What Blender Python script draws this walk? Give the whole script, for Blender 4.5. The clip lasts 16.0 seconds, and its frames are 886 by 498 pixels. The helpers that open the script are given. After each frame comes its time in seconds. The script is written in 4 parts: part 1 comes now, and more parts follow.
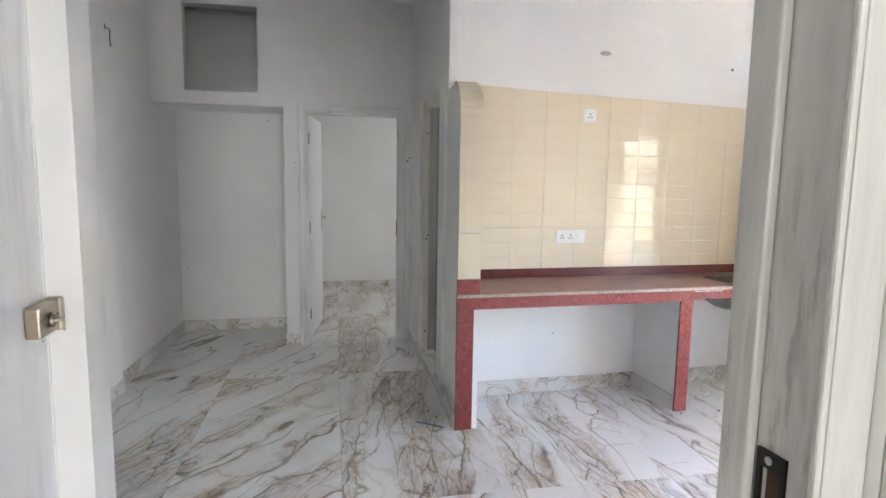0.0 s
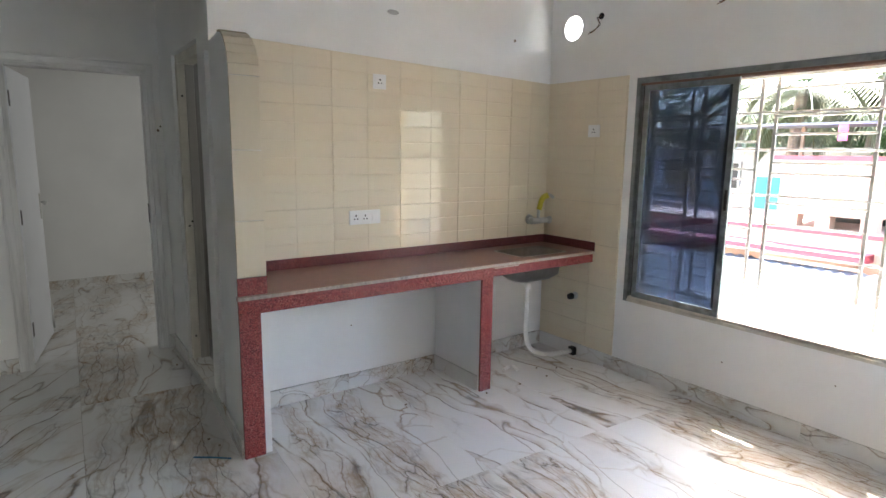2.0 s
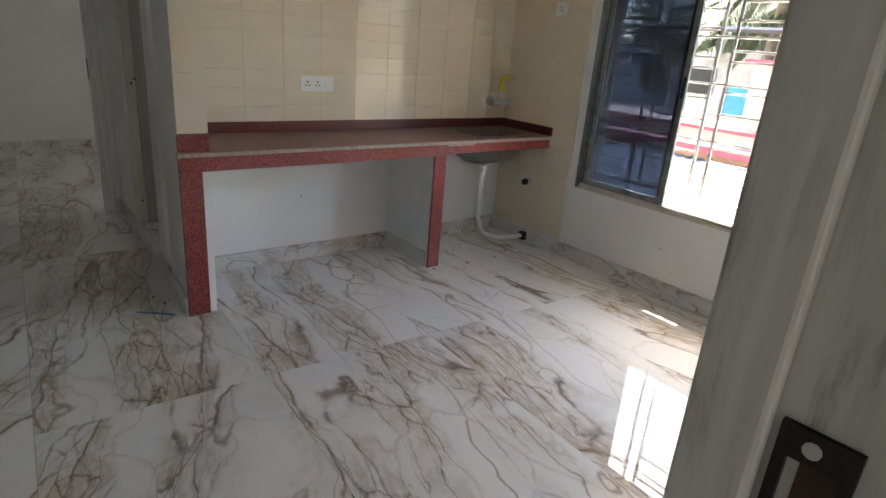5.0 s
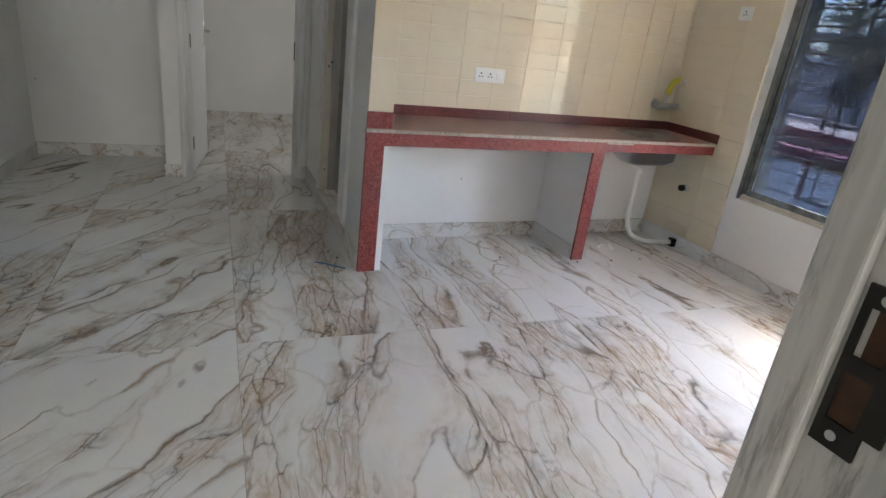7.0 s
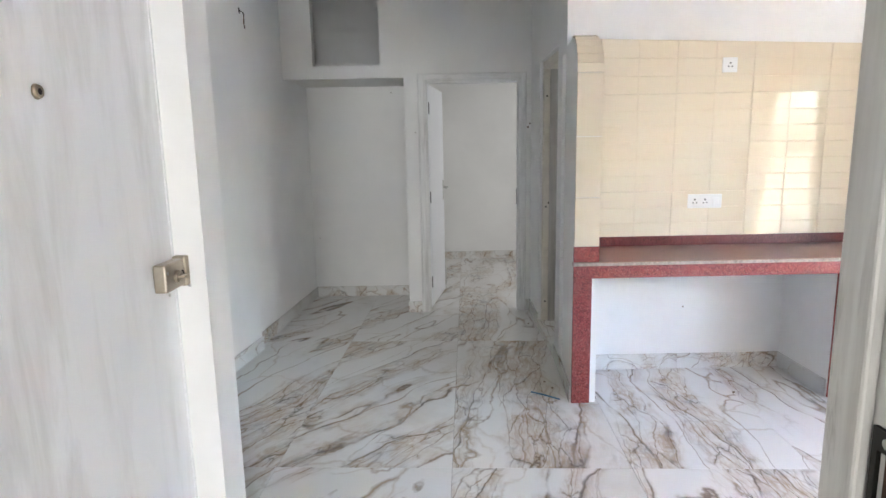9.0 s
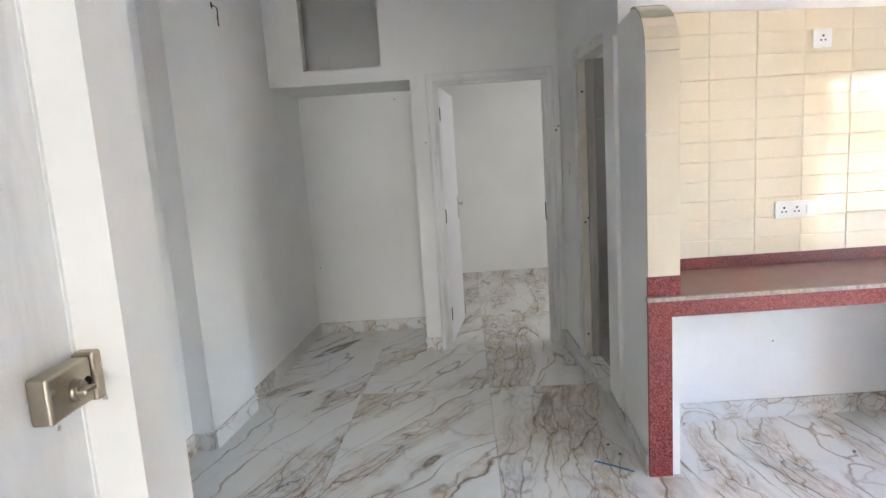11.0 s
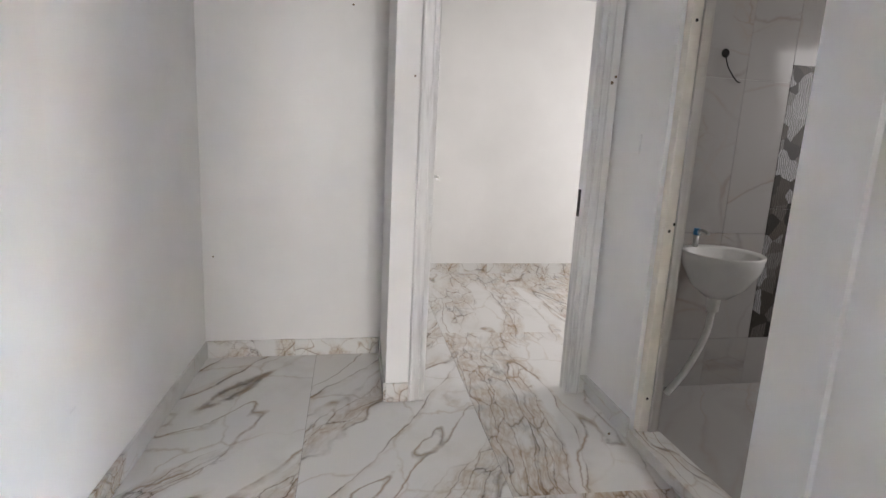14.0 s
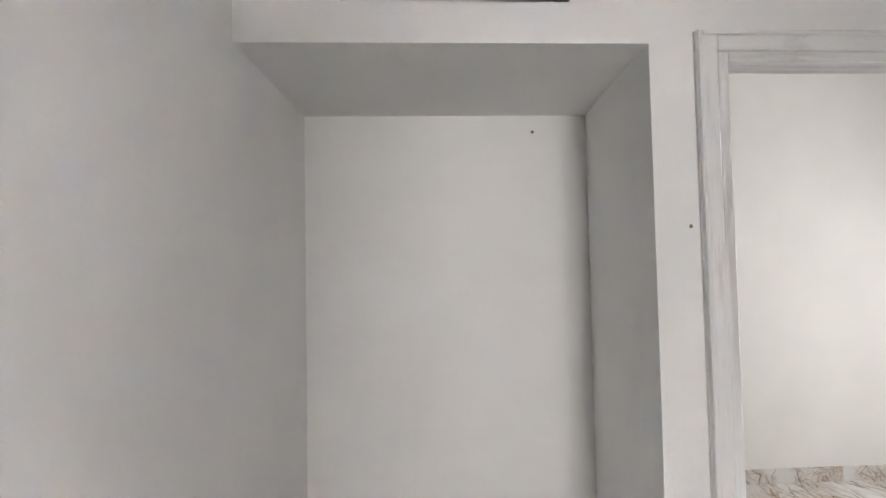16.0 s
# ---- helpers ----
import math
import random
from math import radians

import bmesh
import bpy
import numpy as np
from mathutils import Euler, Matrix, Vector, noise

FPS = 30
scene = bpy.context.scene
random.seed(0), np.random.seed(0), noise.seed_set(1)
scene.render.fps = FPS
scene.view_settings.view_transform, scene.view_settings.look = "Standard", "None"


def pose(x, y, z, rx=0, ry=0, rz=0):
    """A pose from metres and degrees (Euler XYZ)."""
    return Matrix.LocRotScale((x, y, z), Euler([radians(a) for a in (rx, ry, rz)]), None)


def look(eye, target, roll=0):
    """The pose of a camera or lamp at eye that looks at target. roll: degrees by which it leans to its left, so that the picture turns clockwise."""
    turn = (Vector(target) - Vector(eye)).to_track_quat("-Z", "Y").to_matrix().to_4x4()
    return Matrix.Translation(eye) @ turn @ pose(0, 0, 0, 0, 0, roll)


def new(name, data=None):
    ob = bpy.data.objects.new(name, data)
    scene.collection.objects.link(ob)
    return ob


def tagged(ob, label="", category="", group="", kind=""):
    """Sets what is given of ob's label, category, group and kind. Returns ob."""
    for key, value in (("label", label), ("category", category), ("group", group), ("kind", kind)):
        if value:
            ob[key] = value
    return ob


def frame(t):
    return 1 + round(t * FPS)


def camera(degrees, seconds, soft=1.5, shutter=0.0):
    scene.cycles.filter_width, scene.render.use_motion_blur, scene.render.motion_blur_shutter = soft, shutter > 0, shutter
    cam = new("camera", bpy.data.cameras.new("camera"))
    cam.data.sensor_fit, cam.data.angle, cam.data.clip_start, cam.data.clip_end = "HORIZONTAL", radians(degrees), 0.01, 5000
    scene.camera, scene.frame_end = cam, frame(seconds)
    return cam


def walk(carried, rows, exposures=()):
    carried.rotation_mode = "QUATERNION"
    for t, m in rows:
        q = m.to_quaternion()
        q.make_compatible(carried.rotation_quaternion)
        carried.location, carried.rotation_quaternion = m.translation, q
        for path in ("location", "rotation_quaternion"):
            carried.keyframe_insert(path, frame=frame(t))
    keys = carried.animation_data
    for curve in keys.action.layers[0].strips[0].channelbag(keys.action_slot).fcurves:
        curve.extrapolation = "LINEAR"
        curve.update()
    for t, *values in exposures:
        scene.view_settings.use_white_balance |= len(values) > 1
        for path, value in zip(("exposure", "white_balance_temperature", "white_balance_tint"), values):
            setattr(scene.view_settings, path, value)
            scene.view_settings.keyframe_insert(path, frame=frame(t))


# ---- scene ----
cam = camera(74.7, 16.0)
PATH = [
    (0, (0.35, -0.107, 1.51), (0.811, 1.824, 1.264), 0.9),
    (0.5, (0.304, 0.041, 1.514), (0.918, 1.927, 1.252), 1.9),
    (1, (0.297, 0.179, 1.527), (1.042, 2.016, 1.26), 1.9),
    (1.5, (0.365, 0.284, 1.518), (1.295, 2.03, 1.225), 1.3),
    (2, (0.437, 0.378, 1.525), (1.586, 1.98, 1.193), 0.8),
    (2.5, (0.548, 0.455, 1.518), (1.923, 1.856, 1.136), 1.9),
    (3, (0.582, 0.486, 1.495), (2.06, 1.771, 1.089), 1.6),
    (3.5, (0.567, 0.454, 1.503), (2.061, 1.707, 1.059), 1.8),
    (4, (0.541, 0.361, 1.472), (1.952, 1.67, 0.929), 2.9),
    (4.5, (0.499, 0.327, 1.383), (1.811, 1.711, 0.781), 3.2),
    (4.7, (0.51, 0.312, 1.404), (1.778, 1.72, 0.765), 4.0),
    (6.8, (0.356, 0.161, 1.37), (1.184, 1.829, 0.643), 6.8),
    (7, (0.33, 0.135, 1.383), (1.128, 1.823, 0.666), 7.2),
    (7.5, (0.343, 0.087, 1.393), (0.882, 1.925, 0.819), 7.3),
    (8, (0.408, 0.026, 1.412), (0.611, 1.959, 0.942), 7.0),
    (8.5, (0.438, -0.054, 1.468), (0.478, 1.907, 1.075), 1.7),
    (8.7, (0.466, -0.071, 1.462), (0.479, 1.898, 1.107), 0.1),
    (11, (0.331, 0.681, 1.46), (0.339, 2.659, 1.166), -3.7),
    (11.5, (0.414, 0.946, 1.462), (0.088, 2.902, 1.198), -0.2),
    (12, (0.405, 1.115, 1.376), (-0.063, 3.042, 1.117), -0.6),
    (12.5, (0.271, 1.358, 1.394), (0.16, 3.33, 1.081), -0.2),
    (13, (0.125, 1.6, 1.379), (0.232, 3.561, 1.001), -0.3),
    (13.5, (0.051, 1.989, 1.417), (0.29, 3.937, 1.036), 0.0),
    (14, (-0.152, 2.363, 1.39), (0.263, 4.276, 0.98), 2.9),
    (14.5, (-0.242, 2.739, 1.418), (0.236, 4.652, 1.082), 2.7),
    (15, (-0.273, 3.138, 1.392), (0.05, 5.082, 1.051), -0.2),
    (15.5, (-0.415, 3.483, 1.448), (-0.201, 5.445, 1.122), 0.2),
    (16, (-0.431, 3.698, 1.503), (-0.318, 5.693, 1.595), -1.1),
]
EXPOSURES = [(0, 5.44, 6340, 10), (0.6, 5.09, 6390, 7), (1.5, 4.9, 6390, 9), (2.5, 4.22, 6490, 5), (3.5, 3.75, 6740, 5), (4.5, 3.9, 6740, 6), (7, 4.75, 6570, 8), (8, 5.37, 6320, 7), (8.7, 5.6, 6270, 10), (11, 5.67, 6390, 10), (12.5, 5.87, 6470, 13), (14.5, 6.2, 6510, 15), (16, 6.1, 6560, 14)]
walk(cam, [(t, look(eye, target, roll)) for t, eye, target, roll in PATH], EXPOSURES)

# ---- light ----
SUN = Vector((-0.276, -0.17, -0.55)).normalized()
world = bpy.data.worlds.new("world")
scene.world = world
world.use_nodes = True
wt = world.node_tree
sky = wt.nodes.new("ShaderNodeTexSky")
sky.sky_type, sky.sun_disc = "NISHITA", False
sky.sun_elevation = math.asin(-SUN.z)
sky.sun_rotation = math.atan2(-SUN.x, -SUN.y)
sky.air_density, sky.dust_density = 1.0, 3.0
wt.nodes["Background"].inputs[1].default_value = 0.15
wt.links.new(sky.outputs[0], wt.nodes["Background"].inputs[0])
sun = new("sun", bpy.data.lights.new("sun", "SUN"))
sun.data.energy, sun.data.angle, sun.data.color = 4.0, radians(0.5), (1.0, 0.95, 0.87)
sun.matrix_world = look((6, 3, 8), Vector((6, 3, 8)) + SUN)


def area_lamp(name, eye, target, w, h, power, color=(1.0, 0.98, 0.95)):
    lamp = new(name, bpy.data.lights.new(name, "AREA"))
    lamp.data.shape, lamp.data.size, lamp.data.size_y = "RECTANGLE", w, h
    lamp.data.energy, lamp.data.color = power, color
    lamp.matrix_world = look(eye, target)
    return lamp


area_lamp("bedroom_daylight", (3.62, 6.2, 1.45), (0, 6.0, 1.0), 1.4, 1.6, 0.50, (1.0, 0.985, 0.96))
# added fill from the unseen hall, where no source is known
area_lamp("hall_daylight", (0.7, -7.9, 1.5), (0.1, 3, 1.2), 2.2, 1.8, 6.8, (1.0, 0.98, 0.94))
# added lamp to brighten the bathroom; it has no window
area_lamp("bath_daylight", (3.4, 4.3, 1.7), (1.5, 4.4, 0.9), 0.9, 0.8, 0.17)


# ---- materials ----
def material(name, color, rough=0.5, metal=0.0, **extra):
    m = bpy.data.materials.new(name)
    m.use_nodes = True
    b = m.node_tree.nodes["Principled BSDF"]
    b.inputs["Base Color"].default_value = (*color, 1)
    b.inputs["Roughness"].default_value = rough
    b.inputs["Metallic"].default_value = metal
    for key, value in extra.items():
        b.inputs[key].default_value = value
    return m


def node(m, kind, **values):
    n = m.node_tree.nodes.new(kind)
    for key, value in values.items():
        n.inputs[key].default_value = value
    return n


def link(m, a, b):
    m.node_tree.links.new(a, b)


def bsdf(m):
    return m.node_tree.nodes["Principled BSDF"]


def ramp(m, source, stops):
    r = m.node_tree.nodes.new("ShaderNodeValToRGB")
    els = r.color_ramp.elements
    while len(els) < len(stops):
        els.new(0.5)
    for e, (p, c) in zip(els, stops):
        e.position, e.color = p, (*c, 1) if len(c) == 3 else c
    link(m, source, r.inputs[0])
    return r.outputs[0]


def mix(m, factor, a, b, mode="MIX"):
    n = m.node_tree.nodes.new("ShaderNodeMix")
    n.data_type, n.blend_type = "RGBA", mode
    for v, sock in ((factor, n.inputs[0]), (a, n.inputs[6]), (b, n.inputs[7])):
        if isinstance(v, (int, float)):
            sock.default_value = v
        elif isinstance(v, tuple):
            sock.default_value = (*v, 1)
        else:
            link(m, v, sock)
    return n.outputs[2]


def coords(m, scale=(1, 1, 1), turn=(0, 0, 0), spread=0.0):
    """Object coordinates, turned and scaled; spread shifts each object's share by its own random number."""
    tc = m.node_tree.nodes.new("ShaderNodeTexCoord")
    mp = m.node_tree.nodes.new("ShaderNodeMapping")
    mp.inputs["Scale"].default_value = scale
    mp.inputs["Rotation"].default_value = turn
    out = tc.outputs["Object"]
    if spread:
        info = m.node_tree.nodes.new("ShaderNodeObjectInfo")
        add = m.node_tree.nodes.new("ShaderNodeVectorMath")
        mul = m.node_tree.nodes.new("ShaderNodeVectorMath")
        mul.operation = "SCALE"
        mul.inputs[0].default_value = (1.0, 0.7, 0.45)
        mu = m.node_tree.nodes.new("ShaderNodeMath")
        mu.operation = "MULTIPLY"
        mu.inputs[1].default_value = spread
        link(m, info.outputs["Random"], mu.inputs[0])
        link(m, mu.outputs[0], mul.inputs["Scale"])
        link(m, out, add.inputs[0])
        link(m, mul.outputs[0], add.inputs[1])
        out = add.outputs[0]
    link(m, out, mp.inputs["Vector"])
    return mp.outputs[0]


def noise_tex(m, vec, scale, detail=4.0, rough=0.55, distort=0.0):
    n = node(m, "ShaderNodeTexNoise", Scale=scale, Detail=detail, Roughness=rough, Distortion=distort)
    link(m, vec, n.inputs["Vector"])
    return n


def bump(m, height, strength=0.1, distance=0.01):
    b = node(m, "ShaderNodeBump", Strength=strength, Distance=distance)
    link(m, height, b.inputs["Height"])
    link(m, b.outputs[0], bsdf(m).inputs["Normal"])


def plaster(name, color, rough=0.75):
    m = material(name, color, rough)
    v = coords(m)
    n = noise_tex(m, v, 1.3, 5)
    dark = tuple(c * 0.93 for c in color)
    link(m, ramp(m, n.outputs[0], [(0.35, dark), (0.65, color)]), bsdf(m).inputs["Base Color"])
    f = noise_tex(m, v, 90, 3)
    w = noise_tex(m, v, 4, 3)
    a = node(m, "ShaderNodeMath")
    a.operation = "MULTIPLY_ADD"
    link(m, w.outputs[0], a.inputs[0])
    a.inputs[1].default_value = 6.0
    link(m, f.outputs[0], a.inputs[2])
    bump(m, a.outputs[0], 0.12, 0.004)
    return m


def marble(name, spread, base=(0.80, 0.79, 0.77), rough=0.035, turn=0.42, swing=0.4, size=1.0, veins=1.0):
    """White marble with slanting bundles of braided brown veins; each piece has its own share of them, turned a little."""
    m = material(name, base, rough)
    tc = m.node_tree.nodes.new("ShaderNodeTexCoord")
    info = m.node_tree.nodes.new("ShaderNodeObjectInfo")

    def vec(op, a, b=None, c=None):
        n = m.node_tree.nodes.new("ShaderNodeVectorMath")
        n.operation = op
        for value, sock in zip((a, b, c), n.inputs):
            if isinstance(value, tuple):
                sock.default_value = value
            elif value is not None:
                link(m, value, sock)
        return n.outputs[0]

    def num(op, a, b):
        n = m.node_tree.nodes.new("ShaderNodeMath")
        n.operation = op
        for value, sock in zip((a, b), n.inputs):
            if isinstance(value, float):
                sock.default_value = value
            else:
                link(m, value, sock)
        return n.outputs[0]
    lot = info.outputs["Random"]
    three = m.node_tree.nodes.new("ShaderNodeCombineXYZ")
    for k, f in enumerate((1.0, 0.71, 0.43)):
        link(m, num("MULTIPLY", lot, spread * f), three.inputs[k])
    moved = vec("ADD", tc.outputs["Object"], three.outputs[0])
    angle = m.node_tree.nodes.new("ShaderNodeMapRange")
    angle.inputs["To Min"].default_value = turn - swing / 2
    angle.inputs["To Max"].default_value = turn + swing / 2
    link(m, num("FRACT", num("MULTIPLY", lot, 7.3), 0.0), angle.inputs[0])
    rot = m.node_tree.nodes.new("ShaderNodeVectorRotate")
    rot.rotation_type = "Z_AXIS"
    link(m, moved, rot.inputs["Vector"])
    link(m, angle.outputs[0], rot.inputs["Angle"])
    v = vec("MULTIPLY", rot.outputs[0], (size, size, size))

    def warped(vector, scale, amount, detail=3):
        n = noise_tex(m, vector, scale, detail, 0.55)
        return vec("MULTIPLY_ADD", vec("SUBTRACT", n.outputs["Color"], (0.5, 0.5, 0.5)), (amount, amount, amount), vector)
    w = warped(warped(v, 1.3, 0.26, 2), 6.0, 0.055, 4)

    def pull(along):
        return vec("MULTIPLY", w, (1.0, along, 1.0))
    p, q = pull(0.13), warped(pull(0.19), 26.0, 0.020, 3)
    band = noise_tex(m, p, 3.3, 1.3, 0.4).outputs[0]        # bundles run where it is high
    sheet = noise_tex(m, p, 2.6, 1.2, 0.4).outputs[0]       # lone veins follow its middle value
    far = vec("ADD", p, (3.7, 1.9, 5.3))
    lone = noise_tex(m, far, 2.9, 1.6, 0.45).outputs[0]
    patch = noise_tex(m, w, 4.2, 3, 0.55).outputs[0]
    tint = noise_tex(m, w, 6.5, 3, 0.6).outputs[0]
    fibre = noise_tex(m, pull(0.25), 34.0, 5, 0.7).outputs[0]
    cloud = noise_tex(m, w, 2.2, 5, 0.6).outputs[0]

    def cells(vector, scale):
        n = m.node_tree.nodes.new("ShaderNodeTexVoronoi")
        n.feature = "DISTANCE_TO_EDGE"
        n.inputs["Scale"].default_value = scale
        link(m, vector, n.inputs["Vector"])
        return n.outputs["Distance"]
    braid, mesh_, crack = cells(q, 11.5), cells(q, 27.0), cells(warped(pull(0.6), 3.0, 0.22, 4), 2.2)

    def grey(value, *stops):
        return ramp(m, value, [(a, (b * veins,) * 3) for a, b in stops])

    def both(a, b):
        return mix(m, 1.0, a, b, "MULTIPLY")
    col = ramp(m, cloud, [(0.28, tuple(c * f for c, f in zip(base, (0.88, 0.87, 0.85)))), (0.46, base)])
    tan = ramp(m, tint, [(0.36, (0.36, 0.33, 0.30)), (0.48, (0.45, 0.36, 0.27)), (0.60, (0.42, 0.30, 0.19))])
    deep = ramp(m, tint, [(0.40, (0.11, 0.098, 0.088)), (0.55, (0.17, 0.115, 0.07)), (0.66, (0.21, 0.13, 0.07))])
    grain = ramp(m, fibre, [(0.34, (0.15,) * 3), (0.62, (1, 1, 1))])
    wide = ramp(m, band, [(0.50, (0, 0, 0)), (0.56, (1, 1, 1))])
    core = ramp(m, band, [(0.54, (0, 0, 0)), (0.59, (1, 1, 1))])
    come = ramp(m, patch, [(0.38, (0.30,) * 3), (0.50, (1, 1, 1))])
    go = ramp(m, patch, [(0.46, (1, 1, 1)), (0.62, (0.2,) * 3)])
    # soft tan wash in the bundles, their braided lines, the lone veins and faint hair cracks
    col = mix(m, both(grey(band, (0.50, 0), (0.57, 0.42), (0.65, 0.65)), both(grain, come)), col, tan)
    col = mix(m, both(grey(sheet, (0.485, 0), (0.500, 0.75), (0.525, 0.40), (0.57, 0)), both(grain, go)), col, tan)
    col = mix(m, both(grey(mesh_, (0.0, 0.55), (0.05, 0.2), (0.10, 0)), both(core, come)), col, tan)
    col = mix(m, both(grey(braid, (0.0, 0.8), (0.022, 0.45), (0.05, 0)), both(wide, grain)), col, mix(m, 0.5, tan, deep))
    col = mix(m, both(grey(braid, (0.0, 0.75), (0.016, 0)), both(core, come)), col, deep)
    col = mix(m, both(grey(sheet, (0.492, 0), (0.4990, 1.0), (0.505, 0)), go), col, deep)
    col = mix(m, both(grey(lone, (0.493, 0), (0.500, 0.85), (0.507, 0)), come), col, mix(m, 0.4, tan, deep))
    col = mix(m, both(grey(crack, (0.0, 0.45), (0.008, 0.2), (0.02, 0)), go), col, tan)
    link(m, col, bsdf(m).inputs["Base Color"])
    bsdf(m).inputs["Specular IOR Level"].default_value = 0.36
    dust = noise_tex(m, v, 3.5, 6, 0.65)
    link(m, ramp(m, dust.outputs[0], [(0.40, (rough,) * 3), (0.80, (rough + 0.02,) * 3)]), bsdf(m).inputs["Roughness"])
    return m


def granite(name, tint=1.0, rough=0.25, dust=0.0):
    m = material(name, (0.24 * tint, 0.05 * tint, 0.05 * tint), rough)
    v = coords(m)
    vo = node(m, "ShaderNodeTexVoronoi", Scale=240.0)
    link(m, v, vo.inputs["Vector"])
    sep = m.node_tree.nodes.new("ShaderNodeSeparateColor")
    link(m, vo.outputs["Color"], sep.inputs[0])
    col = ramp(m, sep.outputs[0], [(0.0, (0.07 * tint, 0.02 * tint, 0.02 * tint)), (0.3, (0.24 * tint, 0.045 * tint, 0.045 * tint)),
                                   (0.75, (0.33 * tint, 0.075 * tint, 0.07 * tint)), (1.0, (0.38 * tint, 0.15 * tint, 0.13 * tint))])
    if dust:
        n = noise_tex(m, v, 3.0, 6, 0.65)
        col = mix(m, ramp(m, n.outputs[0], [(0.35, (dust * 0.6,) * 3), (0.7, (dust,) * 3)]), col, (0.36, 0.28, 0.22))
    link(m, col, bsdf(m).inputs["Base Color"])
    return m


def streaked(name, base, dark, scale=(22, 22, 0.9), amount=(0.45, 0.68), rough=0.5, marks=0.0):
    """Primed timber: thin white coat over upright grain."""
    m = material(name, base, rough)
    v = coords(m, scale)
    n = noise_tex(m, v, 1.0, 6, 0.65, 0.3)
    p = noise_tex(m, coords(m, (3, 3, 0.8)), 1.0, 4, 0.6)
    a = ramp(m, n.outputs[0], [(amount[0], (0, 0, 0)), (amount[1], (1, 1, 1))])
    b = ramp(m, p.outputs[0], [(0.35, (0.25, 0.25, 0.25)), (0.65, (1, 1, 1))])
    col = mix(m, mix(m, 1.0, a, b, "MULTIPLY"), base, dark)
    rub = noise_tex(m, coords(m, (scale[0] * 2.6, scale[1] * 2.6, 5.0)), 1.0, 5, 0.7)
    spot = ramp(m, p.outputs[0], [(0.44, (0, 0, 0)), (0.56, (marks,) * 3)])
    col = mix(m, mix(m, 1.0, ramp(m, rub.outputs[0], [(0.52, (0, 0, 0)), (0.62, (1, 1, 1))]), spot, "MULTIPLY"), col, tuple(c * 0.5 for c in dark))
    link(m, col, bsdf(m).inputs["Base Color"])
    bump(m, n.outputs[0], 0.15, 0.002)
    return m


def varied(name, color, rough=0.5, metal=0.0, scale=6.0, amount=0.12, **extra):
    m = material(name, color, rough, metal, **extra)
    n = noise_tex(m, coords(m), scale, 5, 0.6)
    link(m, ramp(m, n.outputs[0], [(0.3, tuple(c * (1 - amount) for c in color)), (0.7, tuple(min(1, c * (1 + amount)) for c in color))]), bsdf(m).inputs["Base Color"])
    return m


PAINT = plaster("white_wall_paint", (0.865, 0.86, 0.845))
CEIL = plaster("ceiling_paint", (0.82, 0.81, 0.79))
FLOOR_MARBLES = [marble(n, 9.0, (0.80, 0.79, 0.77), 0.004, turn, 0.35) for n, turn in (("veined_floor_marble", 0.52), ("veined_floor_marble_middle", 0.14), ("veined_floor_marble_east", -0.12))]
SKIRT_MARBLE = marble("veined_skirting_marble", 13.0, (0.74, 0.735, 0.715), 0.15, 0.4, 0.8, 1.5, 0.95)
BATH_MARBLE = marble("grey_bath_marble", 7.0, (0.42, 0.41, 0.40), 0.12, 0.9, 0.8, 0.55, 0.3)
GRANITE = granite("red_granite")
GRANITE_TOP = granite("dusty_granite_top", 0.9, 0.4, 0.55)
GRANITE_DARK = granite("dark_granite_upstand", 0.55, 0.3)
GROUT = varied("cream_grout", (0.80, 0.73, 0.60), 0.8)
CREAM = varied("cream_glazed_tile", (0.77, 0.685, 0.53), 0.006, 0, 0.8, 0.02, **{"Specular IOR Level": 0.36})
FLOOR_GROUT = varied("floor_joint", (0.30, 0.27, 0.24), 0.8)
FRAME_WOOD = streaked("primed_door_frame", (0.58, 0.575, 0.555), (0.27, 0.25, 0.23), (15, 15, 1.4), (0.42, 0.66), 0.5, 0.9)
FRAME_PALE = streaked("pale_primed_door_frame", (0.80, 0.80, 0.79), (0.47, 0.46, 0.45), (22, 22, 1.3), (0.46, 0.70), 0.5, 0.25)
FRAME_PALE_HEAD = streaked("pale_primed_frame_head", (0.80, 0.80, 0.79), (0.47, 0.46, 0.45), (1.3, 22, 22), (0.46, 0.70), 0.5, 0.25)
LEAF_WOOD = streaked("primed_door_leaf", (0.84, 0.845, 0.855), (0.64, 0.635, 0.63), (9, 9, 1.5), (0.45, 0.72))
DOOR_WHITE = varied("white_laminate", (0.80, 0.81, 0.84), 0.35, 0, 2, 0.03)
STEEL = varied("brushed_steel", (0.55, 0.55, 0.53), 0.28, 1.0, 30, 0.08)
NICKEL = varied("satin_nickel", (0.42, 0.37, 0.30), 0.35, 1.0, 30, 0.08)
DARK_METAL = varied("dark_metal", (0.03, 0.028, 0.026), 0.45, 0.8)
RUST = varied("rusty_wood_pocket", (0.05, 0.022, 0.010), 0.8, 0, 40, 0.4)
PLASTIC = varied("white_plastic", (0.82, 0.82, 0.80), 0.3, 0, 20, 0.02)
BLACK = material("black_hole", (0.012, 0.011, 0.01), 0.9)


# ---- building helpers ----
def box(bm, x0, x1, y0, y1, z0, z1):
    vs = [bm.verts.new((x, y, z)) for z in (z0, z1) for x, y in ((x0, y0), (x1, y0), (x1, y1), (x0, y1))]
    for f in ((3, 2, 1, 0), (4, 5, 6, 7), (0, 1, 5, 4), (1, 2, 6, 5), (2, 3, 7, 6), (3, 0, 4, 7)):
        bm.faces.new([vs[i] for i in f])
    return bm


